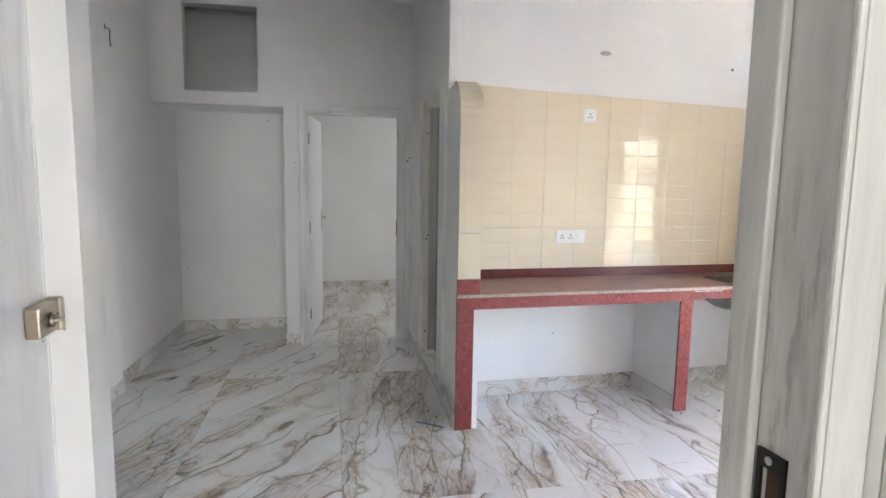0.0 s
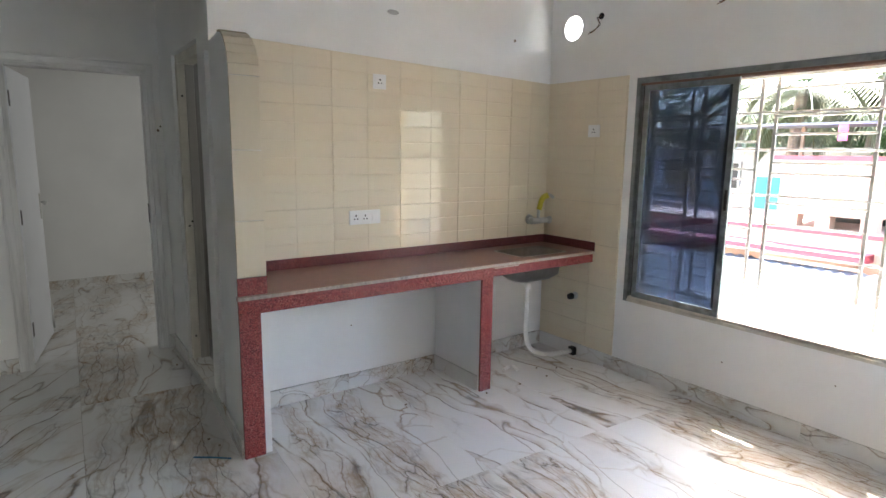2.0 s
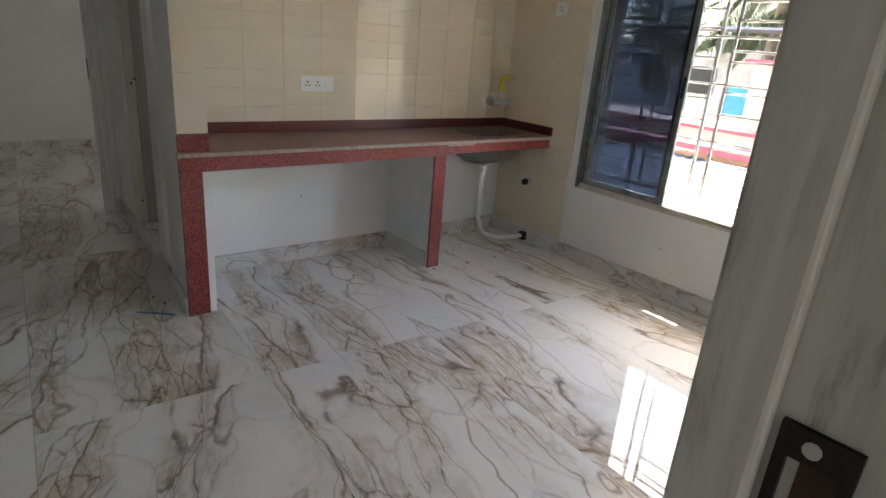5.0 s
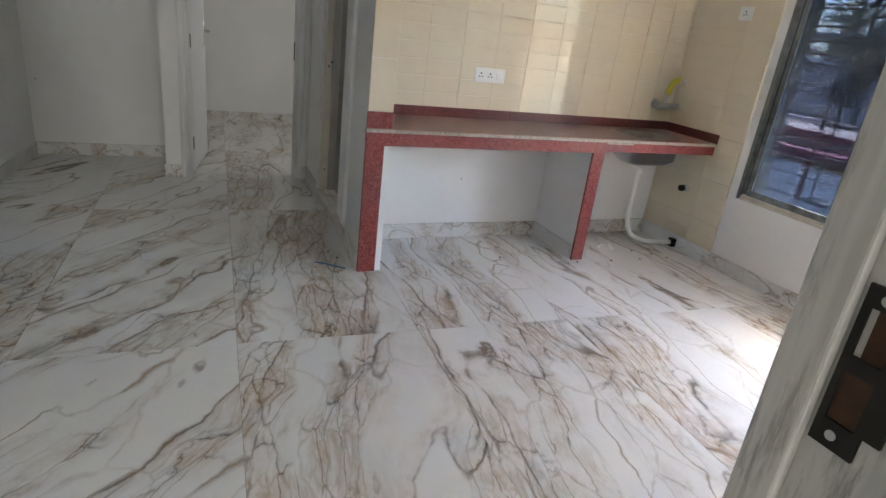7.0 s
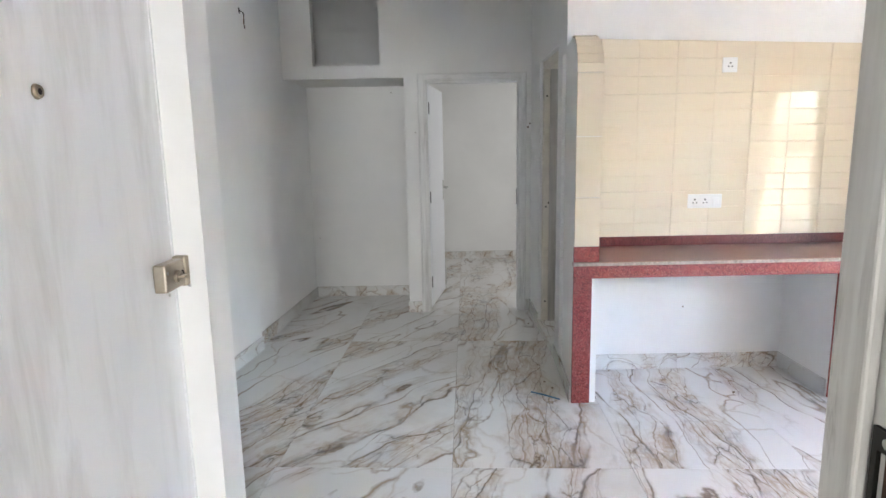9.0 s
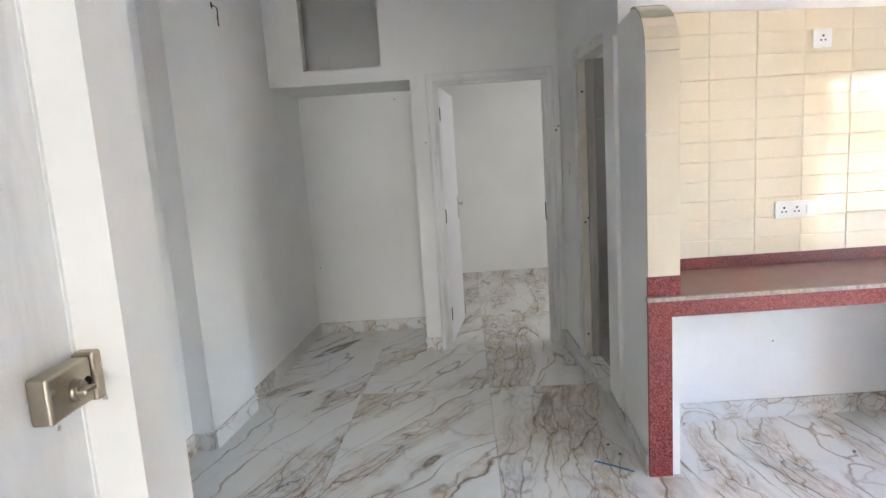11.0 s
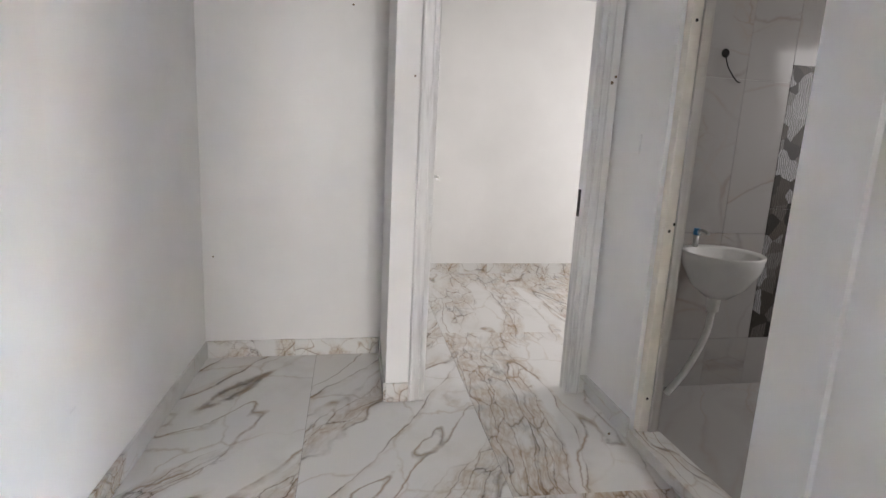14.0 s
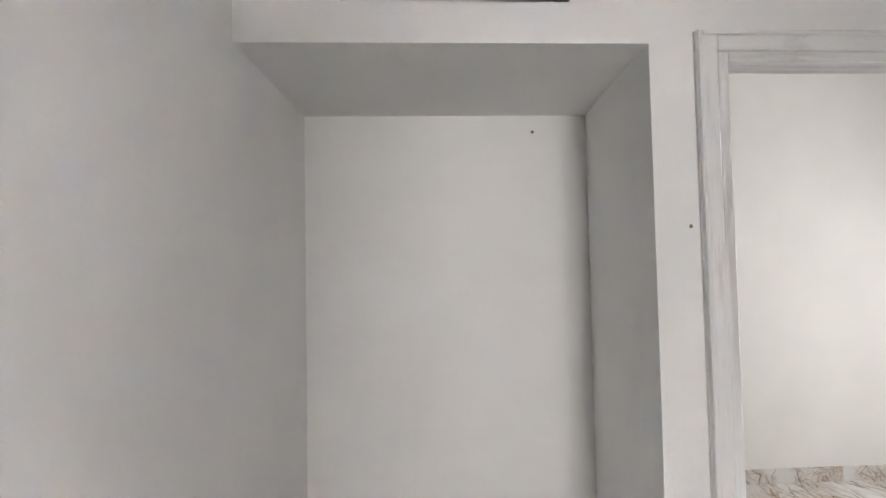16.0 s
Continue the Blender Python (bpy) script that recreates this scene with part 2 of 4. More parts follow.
def prism(bm, pts, z0, z1):
    lo = [bm.verts.new((x, y, z0)) for x, y in pts]
    hi = [bm.verts.new((x, y, z1)) for x, y in pts]
    n = len(pts)
    bm.faces.new(lo[::-1])
    bm.faces.new(hi)
    for i in range(n):
        bm.faces.new((lo[i], lo[(i + 1) % n], hi[(i + 1) % n], hi[i]))
    bmesh.ops.recalc_face_normals(bm, faces=bm.faces)
    return bm


def boxes(*rows):
    bm = bmesh.new()
    for r in rows:
        box(bm, *r)
    return bm


def cyl(bm, a, b, r0, r1=None, seg=16, caps=True):
    a, b = Vector(a), Vector(b)
    r1 = r0 if r1 is None else r1
    q = (b - a).to_track_quat("Z", "Y")
    rings = []
    for p, r in ((a, r0), (b, r1)):
        rings.append([bm.verts.new(p + q @ Vector((r * math.cos(2 * math.pi * i / seg), r * math.sin(2 * math.pi * i / seg), 0))) for i in range(seg)])
    for i in range(seg):
        f = bm.faces.new((rings[0][i], rings[0][(i + 1) % seg], rings[1][(i + 1) % seg], rings[1][i]))
        f.smooth = True
    if caps:
        bm.faces.new(rings[0][::-1])
        bm.faces.new(rings[1])
    return bm


def tube(bm, pts, r, seg=10):
    """A round bar along a line of points."""
    pts = [Vector(p) for p in pts]
    rings = []
    for i, p in enumerate(pts):
        d = (pts[min(i + 1, len(pts) - 1)] - pts[max(i - 1, 0)]).normalized()
        q = d.to_track_quat("Z", "Y")
        rings.append([bm.verts.new(p + q @ Vector((r * math.cos(2 * math.pi * k / seg), r * math.sin(2 * math.pi * k / seg), 0))) for k in range(seg)])
    for a, b in zip(rings, rings[1:]):
        best = min(range(seg), key=lambda s: (a[0].co - b[s].co).length)
        for k in range(seg):
            f = bm.faces.new((a[k], a[(k + 1) % seg], b[(k + 1 + best) % seg], b[(k + best) % seg]))
            f.smooth = True
    bm.faces.new(rings[0][::-1])
    bm.faces.new(rings[-1])
    bmesh.ops.recalc_face_normals(bm, faces=bm.faces)
    return bm


def curve_pts(pts, n=6):
    """A smooth line through points."""
    p = [Vector(q) for q in pts]
    p = [2 * p[0] - p[1]] + p + [2 * p[-1] - p[-2]]
    out = []
    for i in range(1, len(p) - 2):
        for k in range(n):
            t = k / n
            out.append(0.5 * ((2 * p[i]) + (p[i + 1] - p[i - 1]) * t + (2 * p[i - 1] - 5 * p[i] + 4 * p[i + 1] - p[i + 2]) * t * t + (3 * p[i] - p[i - 1] - 3 * p[i + 1] + p[i + 2]) * t ** 3))
    out.append(p[-2])
    return out


def bevel(bm, width, seg=2):
    bmesh.ops.bevel(bm, geom=list(bm.edges), offset=width, segments=seg, affect="EDGES", profile=0.5, clamp_overlap=True)
    return bm


def mesh_of(name, bm, mat):
    me = bpy.data.meshes.new(name)
    bm.normal_update()
    bm.to_mesh(me)
    bm.free()
    me.materials.append(mat)
    return me


def part(name, bm, mat, parent=None, label=""):
    ob = new(name, mesh_of(name, bm, mat))
    if parent:
        ob.parent = parent
    if label:
        ob["label"] = label
    return ob


def structure(name, bm, mat, label=""):
    return tagged(part(name, bm, mat), label, "", "", "structure")


def thing(name, place, label, category, group=""):
    ob = new(name)
    ob.empty_display_size = 0.1
    ob.location = place
    bpy.context.view_layer.update()
    return tagged(ob, label, category, group)


def under(parent, name, bm, mat, label=""):
    """A part whose bmesh is in world places, hung under a thing."""
    base = parent.location.copy() if parent.parent is None else Vector((0, 0, 0))
    for v in bm.verts:
        v.co -= base
    return part(name, bm, mat, parent, label)


# ---- plan ----
CEILING = 3.0
D0, D1 = 5.11, 5.235          # wall with the bedroom door
NICHE_BACK = 5.77
NX0, NX1 = -0.80, 0.18        # niche
B0, B1 = 1.28, 1.41           # wall with the bathroom door
K0, K1 = 3.62, 3.74           # kitchen wall
W0, W1 = 3.742, 3.87          # window wall
WY0, WY1, WZ0, WZ1 = 1.075, 2.83, 0.525, 2.012
PF = 3.104                    # front of counter and of the stub wall
BED_FAR = 7.72
LEFT = [(-0.80, NICHE_BACK), (-0.93, 4.17), (-0.89, 4.17), (-0.955, 3.66), (-1.07, 3.66), (-1.20, 1.96)]

floor_bm = boxes((-2.0, 4.0, -8.2, 8.0, -0.12, -0.006))
floor_slab = structure("floor", floor_bm, FLOOR_GROUT, "polished white marble tile floor with brown veins")

# left wall, with a shallow pilaster, and the block behind the entrance door
bm = prism(bmesh.new(), LEFT + [(-1.4, 1.96), (-1.4, NICHE_BACK)], 0, CEILING)
structure("wall_west", bm, PAINT, "white painted plaster wall with a shallow pilaster")
bm = prism(bmesh.new(), [(-1.4, 0.62), (-0.44, 0.62), (-0.44, 1.775), (-0.29, 1.775), (-0.29, 1.96), (-1.4, 1.96)], 0, CEILING)
structure("wall_entrance_side", bm, PAINT, "white painted plaster wall end beside the entrance door")

# wall with the bedroom door, the loft and the niche
bm = boxes((NX1, 0.295, D0, D1, 0, CEILING), (1.24, B1, D0, D1, 0, CEILING), (0.295, 1.24, D0, D1, 2.11, CEILING),
           (-1.4, NX1, D0, D1, 2.875, CEILING), (-1.4, -0.594, D0, D1, 2.08, 2.875), (-0.02, NX1, D0, D1, 2.08, 2.875))
structure("wall_north", bm, PAINT, "white painted plaster wall with a doorway")
bm = boxes((-0.594, -0.02, D0, D1, 2.08, 2.185), (-1.4, 0.22, D1, NICHE_BACK, 2.08, 2.16))
structure("loft_slab", bm, PAINT, "white painted storage loft slab over the niche")
bm = boxes((-1.4, 0.31, NICHE_BACK, NICHE_BACK + 0.12, 0, CEILING))
structure("wall_niche", bm, PAINT, "white painted back wall of the niche")
bm = prism(bmesh.new(), [(NX1, D1), (0.31, D1), (0.31, NICHE_BACK), (0.217, NICHE_BACK)], 0, CEILING)
structure("wall_niche_side", bm, PAINT, "white painted side wall of the niche")

# bathroom door wall, kitchen wall, stub wall
SIDE = [(1.285, D0), (1.275, 4.62), (1.262, 3.88), (1.206, PF + 0.006)]   # the corridor face of bathroom wall and stub
bm = prism(bmesh.new(), [SIDE[0], SIDE[1], (B1, 4.62), (B1, D0)], 0, CEILING)
structure("wall_bath_side", bm, PAINT, "white painted plaster wall beside the bathroom doorway")
bm = prism(bmesh.new(), [SIDE[1], SIDE[2], (B1, 3.88), (B1, 4.62)], 2.12, CEILING)
structure("wall_bath_lintel", bm, PAINT, "white painted plaster over the bathroom doorway")
bm = bmesh.new()
prism(bm, [(1.262, 3.88), (1.262, K0), (B1, K0), (B1, 3.88)], 2.02, CEILING)
prism(bm, [SIDE[2], (1.236, K0), (B1, K0), (B1, 3.88)], 0, 2.02)
structure("wall_bath_pier", bm, PAINT, "white painted plaster pier between bathroom doorway and kitchen")
bm = boxes((B1, W1, K0, K1, 0, CEILING))
structure("wall_kitchen", bm, PAINT, "white painted plaster wall above the kitchen counter")

# stub wall with a rounded top
SX0, SX1 = 1.206, 1.346
SF = PF + 0.012
bm = bmesh.new()
prof = [(K0, 0.0), (SF, 0.0), (SF, 1.85)]
for i in range(1, 11):
    a = math.pi / 2 * i / 10
    prof.append((SF + 0.23 * (1 - math.cos(a)), 1.85 + 0.215 * math.sin(a)))
prof.append((K0, 2.065))
lo = [bm.verts.new((SX0 + (y - PF) * 0.1, y, z)) for y, z in prof]
hi = [bm.verts.new((SX1, y, z)) for y, z in prof]
bm.faces.new(lo)
bm.faces.new(hi[::-1])
for i in range(len(prof)):
    j = (i + 1) % len(prof)
    bm.faces.new((lo[i], lo[j], hi[j], hi[i]))
bmesh.ops.recalc_face_normals(bm, faces=bm.faces)
stub = structure("wall_stub", bm, PAINT, "short white stub wall with a rounded tiled end at the counter")

# window wall
CIRC = (3.41, 2.41, 0.085)    # round exhaust opening
bm = boxes((W0, W1, WY1, K1, 0, 2.28), (W0, W1, 0.33, WY0, 0, CEILING), (W0, W1, WY0, WY1, 0, WZ0), (W0, W1, WY0, WY1, WZ1, 2.28),
           (W0, W1, WY0, 3.28, 2.28, CEILING), (W0, W1, 3.54, K1, 2.28, CEILING), (W0, W1, 3.28, 3.54, 2.54, CEILING))
structure("wall_east", bm, PAINT, "white painted plaster wall with the kitchen window")
bm = bmesh.new()
cy, cz, cr = CIRC
N = 32
sq = []
for i in range(N):
    a = 2 * math.pi * i / N
    c, s = math.cos(a), math.sin(a)
    k = 1 / max(abs(c), abs(s))
    sq.append(((cy + cr * c, cz + cr * s), (cy + 0.13 * k * c, cz + 0.13 * k * s)))
rows = [[(bm.verts.new((x, p[0], p[1])), bm.verts.new((x, q[0], q[1]))) for p, q in sq] for x in (W0, W1)]
for i in range(N):
    j = (i + 1) % N
    for r in rows:
        bm.faces.new((r[i][0], r[j][0], r[j][1], r[i][1]))
    bm.faces.new((rows[0][i][0], rows[1][i][0], rows[1][j][0], rows[0][j][0]))
bmesh.ops.recalc_face_normals(bm, faces=bm.faces)
structure("wall_east_ring", bm, PAINT, "white plaster round a circular exhaust opening")

# entrance wall, a little out of square
EY = 0.47
SOUTH = [(0.8555, 0.42), (W0, 0.965)]      # its kitchen face
bm = prism(bmesh.new(), [(0.8555, 0.285), (W1, 0.33), (W1, 0.99), SOUTH[1], SOUTH[0]], 0, CEILING)
structure("wall_south", bm, PAINT, "white painted plaster wall beside the entrance doorway")
bm = boxes((-1.4, -0.4205, EY, 0.61, 0, CEILING))
prism(bm, [(-0.42, EY), (0.855, 0.286), (0.855, 0.419), (-0.42, 0.609)], 2.1205, CEILING)
structure("wall_south_left", bm, PAINT, "white painted plaster wall over the entrance doorway")

# closing rooms: hall behind, unseen and lengthened for its added lamp; bedroom, bathroom
bm = boxes((-1.6, -1.4, -8.2, 8.0, 0, CEILING), (-1.4, 4.0, -8.2, -8.0, 0, CEILING), (W0, W1, -8.0, 0.33, 0, CEILING))
structure("wall_hall", bm, PAINT, "unseen white painted plaster walls closing the entrance hall")
bm = boxes((-1.4, 4.0, BED_FAR, BED_FAR + 0.15, 0, CEILING), (W0, W1, K1, BED_FAR, 0, CEILING))
structure("wall_bedroom", bm, PAINT, "white painted plaster bedroom wall")
bm = boxes((B1, W0, 5.12, D1, 0, CEILING))
structure("wall_bath_bedroom", bm, PAINT, "plaster wall between bathroom and bedroom")
bm = boxes((-1.6, 4.0, -8.2, 8.0, CEILING, CEILING + 0.15))
structure("ceiling", bm, CEIL, "plain white painted ceiling")

# ---- more materials ----
GLASS_BLUE = material("dark_blue_tinted_glass", (0.14, 0.168, 0.22), 0.01, 0.0, **{"Transmission Weight": 1.0, "IOR": 1.45})
ALU = streaked("film_covered_aluminium", (0.20, 0.22, 0.22), (0.06, 0.065, 0.065), (14, 14, 14), (0.42, 0.62), 0.4)
TRACK = varied("bare_aluminium_track", (0.62, 0.58, 0.50), 0.3, 0.9, 20, 0.1)
GRILL = varied("cream_painted_iron", (0.66, 0.63, 0.58), 0.5, 0, 30, 0.08)
PINK = plaster("pink_painted_render", (0.37, 0.235, 0.175))
MAROON = varied("maroon_painted_cement", (0.225, 0.034, 0.045), 0.6, 0, 3, 0.15)
CHAJJA = plaster("peach_painted_soffit", (0.78, 0.62, 0.44))
SHEET = varied("weathered_metal_sheet", (0.11, 0.125, 0.16), 0.7, 0.0, 2.0, 0.22)
FAR_WALL = varied("weathered_white_house", (0.338, 0.338, 0.325), 0.8, 0, 2.0, 0.2)
TEAL = varied("teal_painted_door", (0.03, 0.22, 0.30), 0.5)
LEAF = varied("broad_green_leaf", (0.038, 0.077, 0.021), 0.45, 0, 1.5, 0.55)
PALM = varied("palm_frond_green", (0.055, 0.066, 0.025), 0.5, 0, 2.0, 0.4)
BARK = varied("grey_bark", (0.13, 0.10, 0.075), 0.9, 0, 8, 0.3)
GROUND = varied("dry_earth", (0.20, 0.17, 0.12), 0.95, 0, 0.4, 0.3)
CLOTH = varied("pink_cloth", (0.50, 0.09, 0.18), 0.8)
YELLOW = varied("yellow_wrapper", (0.55, 0.48, 0.04), 0.35)
BLUE = varied("blue_plastic_strip", (0.05, 0.22, 0.42), 0.4)
CERAMIC = varied("white_ceramic", (0.80, 0.80, 0.78), 0.12, 0, 5, 0.02)
CREAM_WOOD = varied("cream_painted_bath_frame", (0.74, 0.70, 0.62), 0.5, 0, 5, 0.12)
GREY_WOOD = streaked("grey_bath_frame", (0.50, 0.48, 0.45), (0.33, 0.31, 0.28))
COPPER = varied("brown_wire", (0.18, 0.09, 0.04), 0.5)

mos = material("feather_pattern_tile", (0.1, 0.1, 0.1), 0.5)
mv = coords(mos, (1, 1, 1))
mo = node(mos, "ShaderNodeTexVoronoi", Scale=11.0, Randomness=1.0)
mw = noise_tex(mos, mv, 5, 3)
link(mos, mix(mos, 0.06, mv, mw.outputs["Color"]), mo.inputs["Vector"])
ms = node(mos, "ShaderNodeTexWave", Scale=26.0, Distortion=9.0, Detail=3.0)
link(mos, mv, ms.inputs["Vector"])
mc = mos.node_tree.nodes.new("ShaderNodeSeparateColor")
link(mos, mo.outputs["Color"], mc.inputs[0])
ma = ramp(mos, mc.outputs[0], [(0.15, (0.018, 0.014, 0.012)), (0.5, (0.10, 0.085, 0.07)), (0.85, (0.42, 0.42, 0.43))])
link(mos, mix(mos, ramp(mos, ms.outputs[0], [(0.3, (0.65, 0.65, 0.65)), (0.7, (0, 0, 0))]), ma, (0.03, 0.026, 0.022)), bsdf(mos).inputs["Base Color"])


# ---- doors ----
def door_frame_set(name, label, axis, a0, a1, depth0, depth1, top, wide, mat, stop, stop_side):
    """Two jambs and a head with a raised stop. axis: the way along the wall; wide: sight width of jambs and head."""
    f = thing(name, ((a0 + a1) / 2, depth0, 0) if axis == "x" else (depth0, (a0 + a1) / 2, 0), label, "door frame")

    def bar(nm, p0, p1, z0, z1, q0, q1):
        bm = boxes((p0, p1, q0, q1, z0, z1)) if axis == "x" else boxes((q0, q1, p0, p1, z0, z1))
        return under(f, nm, bevel(bm, 0.003, 1), FRAME_PALE_HEAD if p1 - p0 > 0.4 else mat)
    s0, s1 = stop_side
    bar("jamb", a0, a0 + wide[0], 0, top, depth0, depth1)
    bar("jamb", a1 - wide[1], a1, 0, top, depth0, depth1)
    bar("head", a0 + wide[0], a1 - wide[1], top - wide[2], top, depth0, depth1)
    bar("stop", a0 + wide[0], a0 + wide[0] + stop, 0, top - wide[2], s0, s1)
    bar("stop", a1 - wide[1] - stop, a1 - wide[1], 0, top - wide[2], s0, s1)
    bar("stop", a0 + wide[0] + stop, a1 - wide[1] - stop, top - wide[2] - stop, top - wide[2], s0, s1)
    for i, a in enumerate((a0 + 0.002, a1 - 0.014)):
        bar("moulding", a, a + 0.012, 0, top, depth0 - 0.008, depth0 - 0.001)
    bar("moulding", a0 + 0.015, a1 - 0.015, top - 0.014, top - 0.002, depth0 - 0.008, depth0 - 0.001)
    return f


bed_frame = door_frame_set("bedroom_door_frame", "grey-streaked primed wooden frame of the bedroom doorway", "x", 0.295, 1.24, D0 - 0.015, D1, 2.11,
                           (0.056, 0.045, 0.052), FRAME_PALE, 0.030, (D0 - 0.01, D0 + 0.075))
under(bed_frame, "strike_plate", boxes((1.1615, 1.1645, 5.145, 5.172, 0.97, 1.11)), DARK_METAL, "dark metal strike plate")


def lever_handle(parent, base, out, along, plate_h=0.20):
    """Back plate with a lever. base: middle of the plate; out: away from the leaf; along: the lever's way."""
    o, d = Vector(out), Vector(along)
    p = Vector(base)
    bm = bmesh.new()
    w = 0.018
    for sgn in (0,):
        pts = [p - d * w - Vector((0, 0, plate_h / 2)), p + d * w - Vector((0, 0, plate_h / 2)), p + d * w + Vector((0, 0, plate_h / 2)), p - d * w + Vector((0, 0, plate_h / 2))]
        lo = [bm.verts.new(q) for q in pts]
        hi = [bm.verts.new(q + o * 0.008) for q in pts]
        bm.faces.new(lo)
        bm.faces.new(hi[::-1])
        for i in range(4):
            bm.faces.new((lo[i], lo[(i + 1) % 4], hi[(i + 1) % 4], hi[i]))
    bmesh.ops.recalc_face_normals(bm, faces=bm.faces)
    cyl(bm, p + o * 0.008 + Vector((0, 0, 0.03)), p + o * 0.05 + Vector((0, 0, 0.03)), 0.010, None, 12)
    tube(bm, [p + o * 0.045 + Vector((0, 0, 0.03)), p + o * 0.05 + d * 0.03 + Vector((0, 0, 0.03)), p + o * 0.05 + d * 0.12 + Vector((0, 0, 0.025))], 0.009, 8)
    return bm


# bedroom leaf, standing open into the bedroom
bed_door = new("door_1")
bed_door.location = (0.388, 5.222, 0)
bed_door.rotation_euler = (0, 0, radians(80))
tagged(bed_door, "white flush bedroom door standing open on dark hinges", "door", "", "structure")
part("leaf", bevel(boxes((0.0, 0.755, 0.0, 0.034, 0.012, 2.035)), 0.002, 1), DOOR_WHITE, bed_door)
part("door_handle", lever_handle(bed_door, (0.695, -0.001, 1.06), (0, -1, 0), (-1, 0, 0)), STEEL, bed_door, "steel lever handle")
for z in (0.25, 1.04, 1.83):
    part("hinge", boxes((-0.004, 0.03, -0.003, -0.0005, z - 0.05, z + 0.05)), DARK_METAL, bed_door, "dark metal hinge")
part("tower_bolt", cyl(bmesh.new(), (0.72, -0.012, 0.06), (0.72, -0.012, 0.26), 0.007), STEEL, bed_door)

# entrance frame and leaf
ent = thing("entrance_door_frame", (0.82, 0.36, 0), "grey-streaked primed wooden frame of the entrance doorway", "door frame")
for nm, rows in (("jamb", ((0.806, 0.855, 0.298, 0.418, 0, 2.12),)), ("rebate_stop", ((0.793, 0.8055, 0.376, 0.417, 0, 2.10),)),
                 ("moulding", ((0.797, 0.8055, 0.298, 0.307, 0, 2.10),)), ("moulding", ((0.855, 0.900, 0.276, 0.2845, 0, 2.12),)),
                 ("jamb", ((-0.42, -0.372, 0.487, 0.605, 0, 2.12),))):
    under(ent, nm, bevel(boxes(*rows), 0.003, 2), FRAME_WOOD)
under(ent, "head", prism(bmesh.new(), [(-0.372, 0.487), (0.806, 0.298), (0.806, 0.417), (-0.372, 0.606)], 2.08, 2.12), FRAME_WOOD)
bm = bmesh.new()
px0, px1 = 0.8015, 0.8055
for r in ((0.336, 0.372, 1.098, 1.122), (0.330, 0.372, 1.166, 1.180), (0.336, 0.372, 1.222, 1.240), (0.366, 0.372, 1.122, 1.166),
          (0.322, 0.342, 1.122, 1.166), (0.366, 0.372, 1.180, 1.222), (0.336, 0.342, 1.180, 1.222)):
    box(bm, px0, px1, *r)
strike = under(ent, "strike_plate", bm, DARK_METAL, "black metal strike plate")
under(ent, "latch_pocket", boxes((0.8045, 0.8056, 0.342, 0.366, 1.122, 1.166), (0.8045, 0.8056, 0.342, 0.360, 1.180, 1.222)), RUST, "rusty brown latch pocket")
under(ent, "screw", cyl(bmesh.new(), (0.8016, 0.356, 1.110), (0.8005, 0.356, 1.110), 0.0045, None, 10), STEEL)
under(ent, "screw", cyl(bmesh.new(), (0.8016, 0.356, 1.231), (0.8005, 0.356, 1.231), 0.0045, None, 10), STEEL)

ed = new("door_2")
ed.location = (-0.425, 0.640, 0)
tagged(ed, "streaky white-primed wooden entrance door standing open", "door", "", "structure")
part("leaf", bevel(boxes((0.0, 0.035, 0.0, 1.150, 0.012, 2.075)), 0.003, 2), LEAF_WOOD, ed)
part("edge_lipping", boxes((0.0355, 0.0385, 1.125, 1.1505, 0.012, 2.075)), LEAF_WOOD, ed)
bm = bevel(boxes((0.0385, 0.078, 0.985, 1.110, 1.056, 1.141)), 0.006, 3)
lock = part("rim_lock", bm, NICKEL, ed, "satin nickel rim lock")
part("lock_lip", bevel(boxes((0.0388, 0.083, 1.112, 1.155, 1.050, 1.147)), 0.006, 3), NICKEL, lock)
part("thumb_turn", cyl(cyl(bmesh.new(), (0.078, 1.055, 1.094), (0.088, 1.055, 1.094), 0.022, 0.02, 24), (0.088, 1.055, 1.094), (0.092, 1.055, 1.094), 0.017, 0.017, 24), NICKEL, lock)
part("thumb_grip", bevel(boxes((0.090, 0.108, 1.037, 1.073, 1.089, 1.099)), 0.004, 2), NICKEL, lock)
part("keyhole", cyl(bmesh.new(), (0.0775, 1.092, 1.096), (0.0795, 1.092, 1.096), 0.011, None, 16), BLACK, lock)
for y, z in ((0.996, 1.05), (0.996, 1.115), (1.134, 1.048), (1.134, 1.117)):
    part("screw", cyl(bmesh.new(), (0.077, y, z), (0.0845 if y > 1.1 else 0.0795, y, z), 0.005, None, 10), STEEL, lock)
ring = bmesh.new()
cyl(ring, (0.0352, 0.585, 1.60), (0.043, 0.585, 1.60), 0.017, 0.014, 20)
part("peephole", ring, NICKEL, ed, "round metal door viewer")
part("peephole_lens", cyl(bmesh.new(), (0.0432, 0.585, 1.60), (0.0436, 0.585, 1.60), 0.007, None, 14), BLACK, ed)

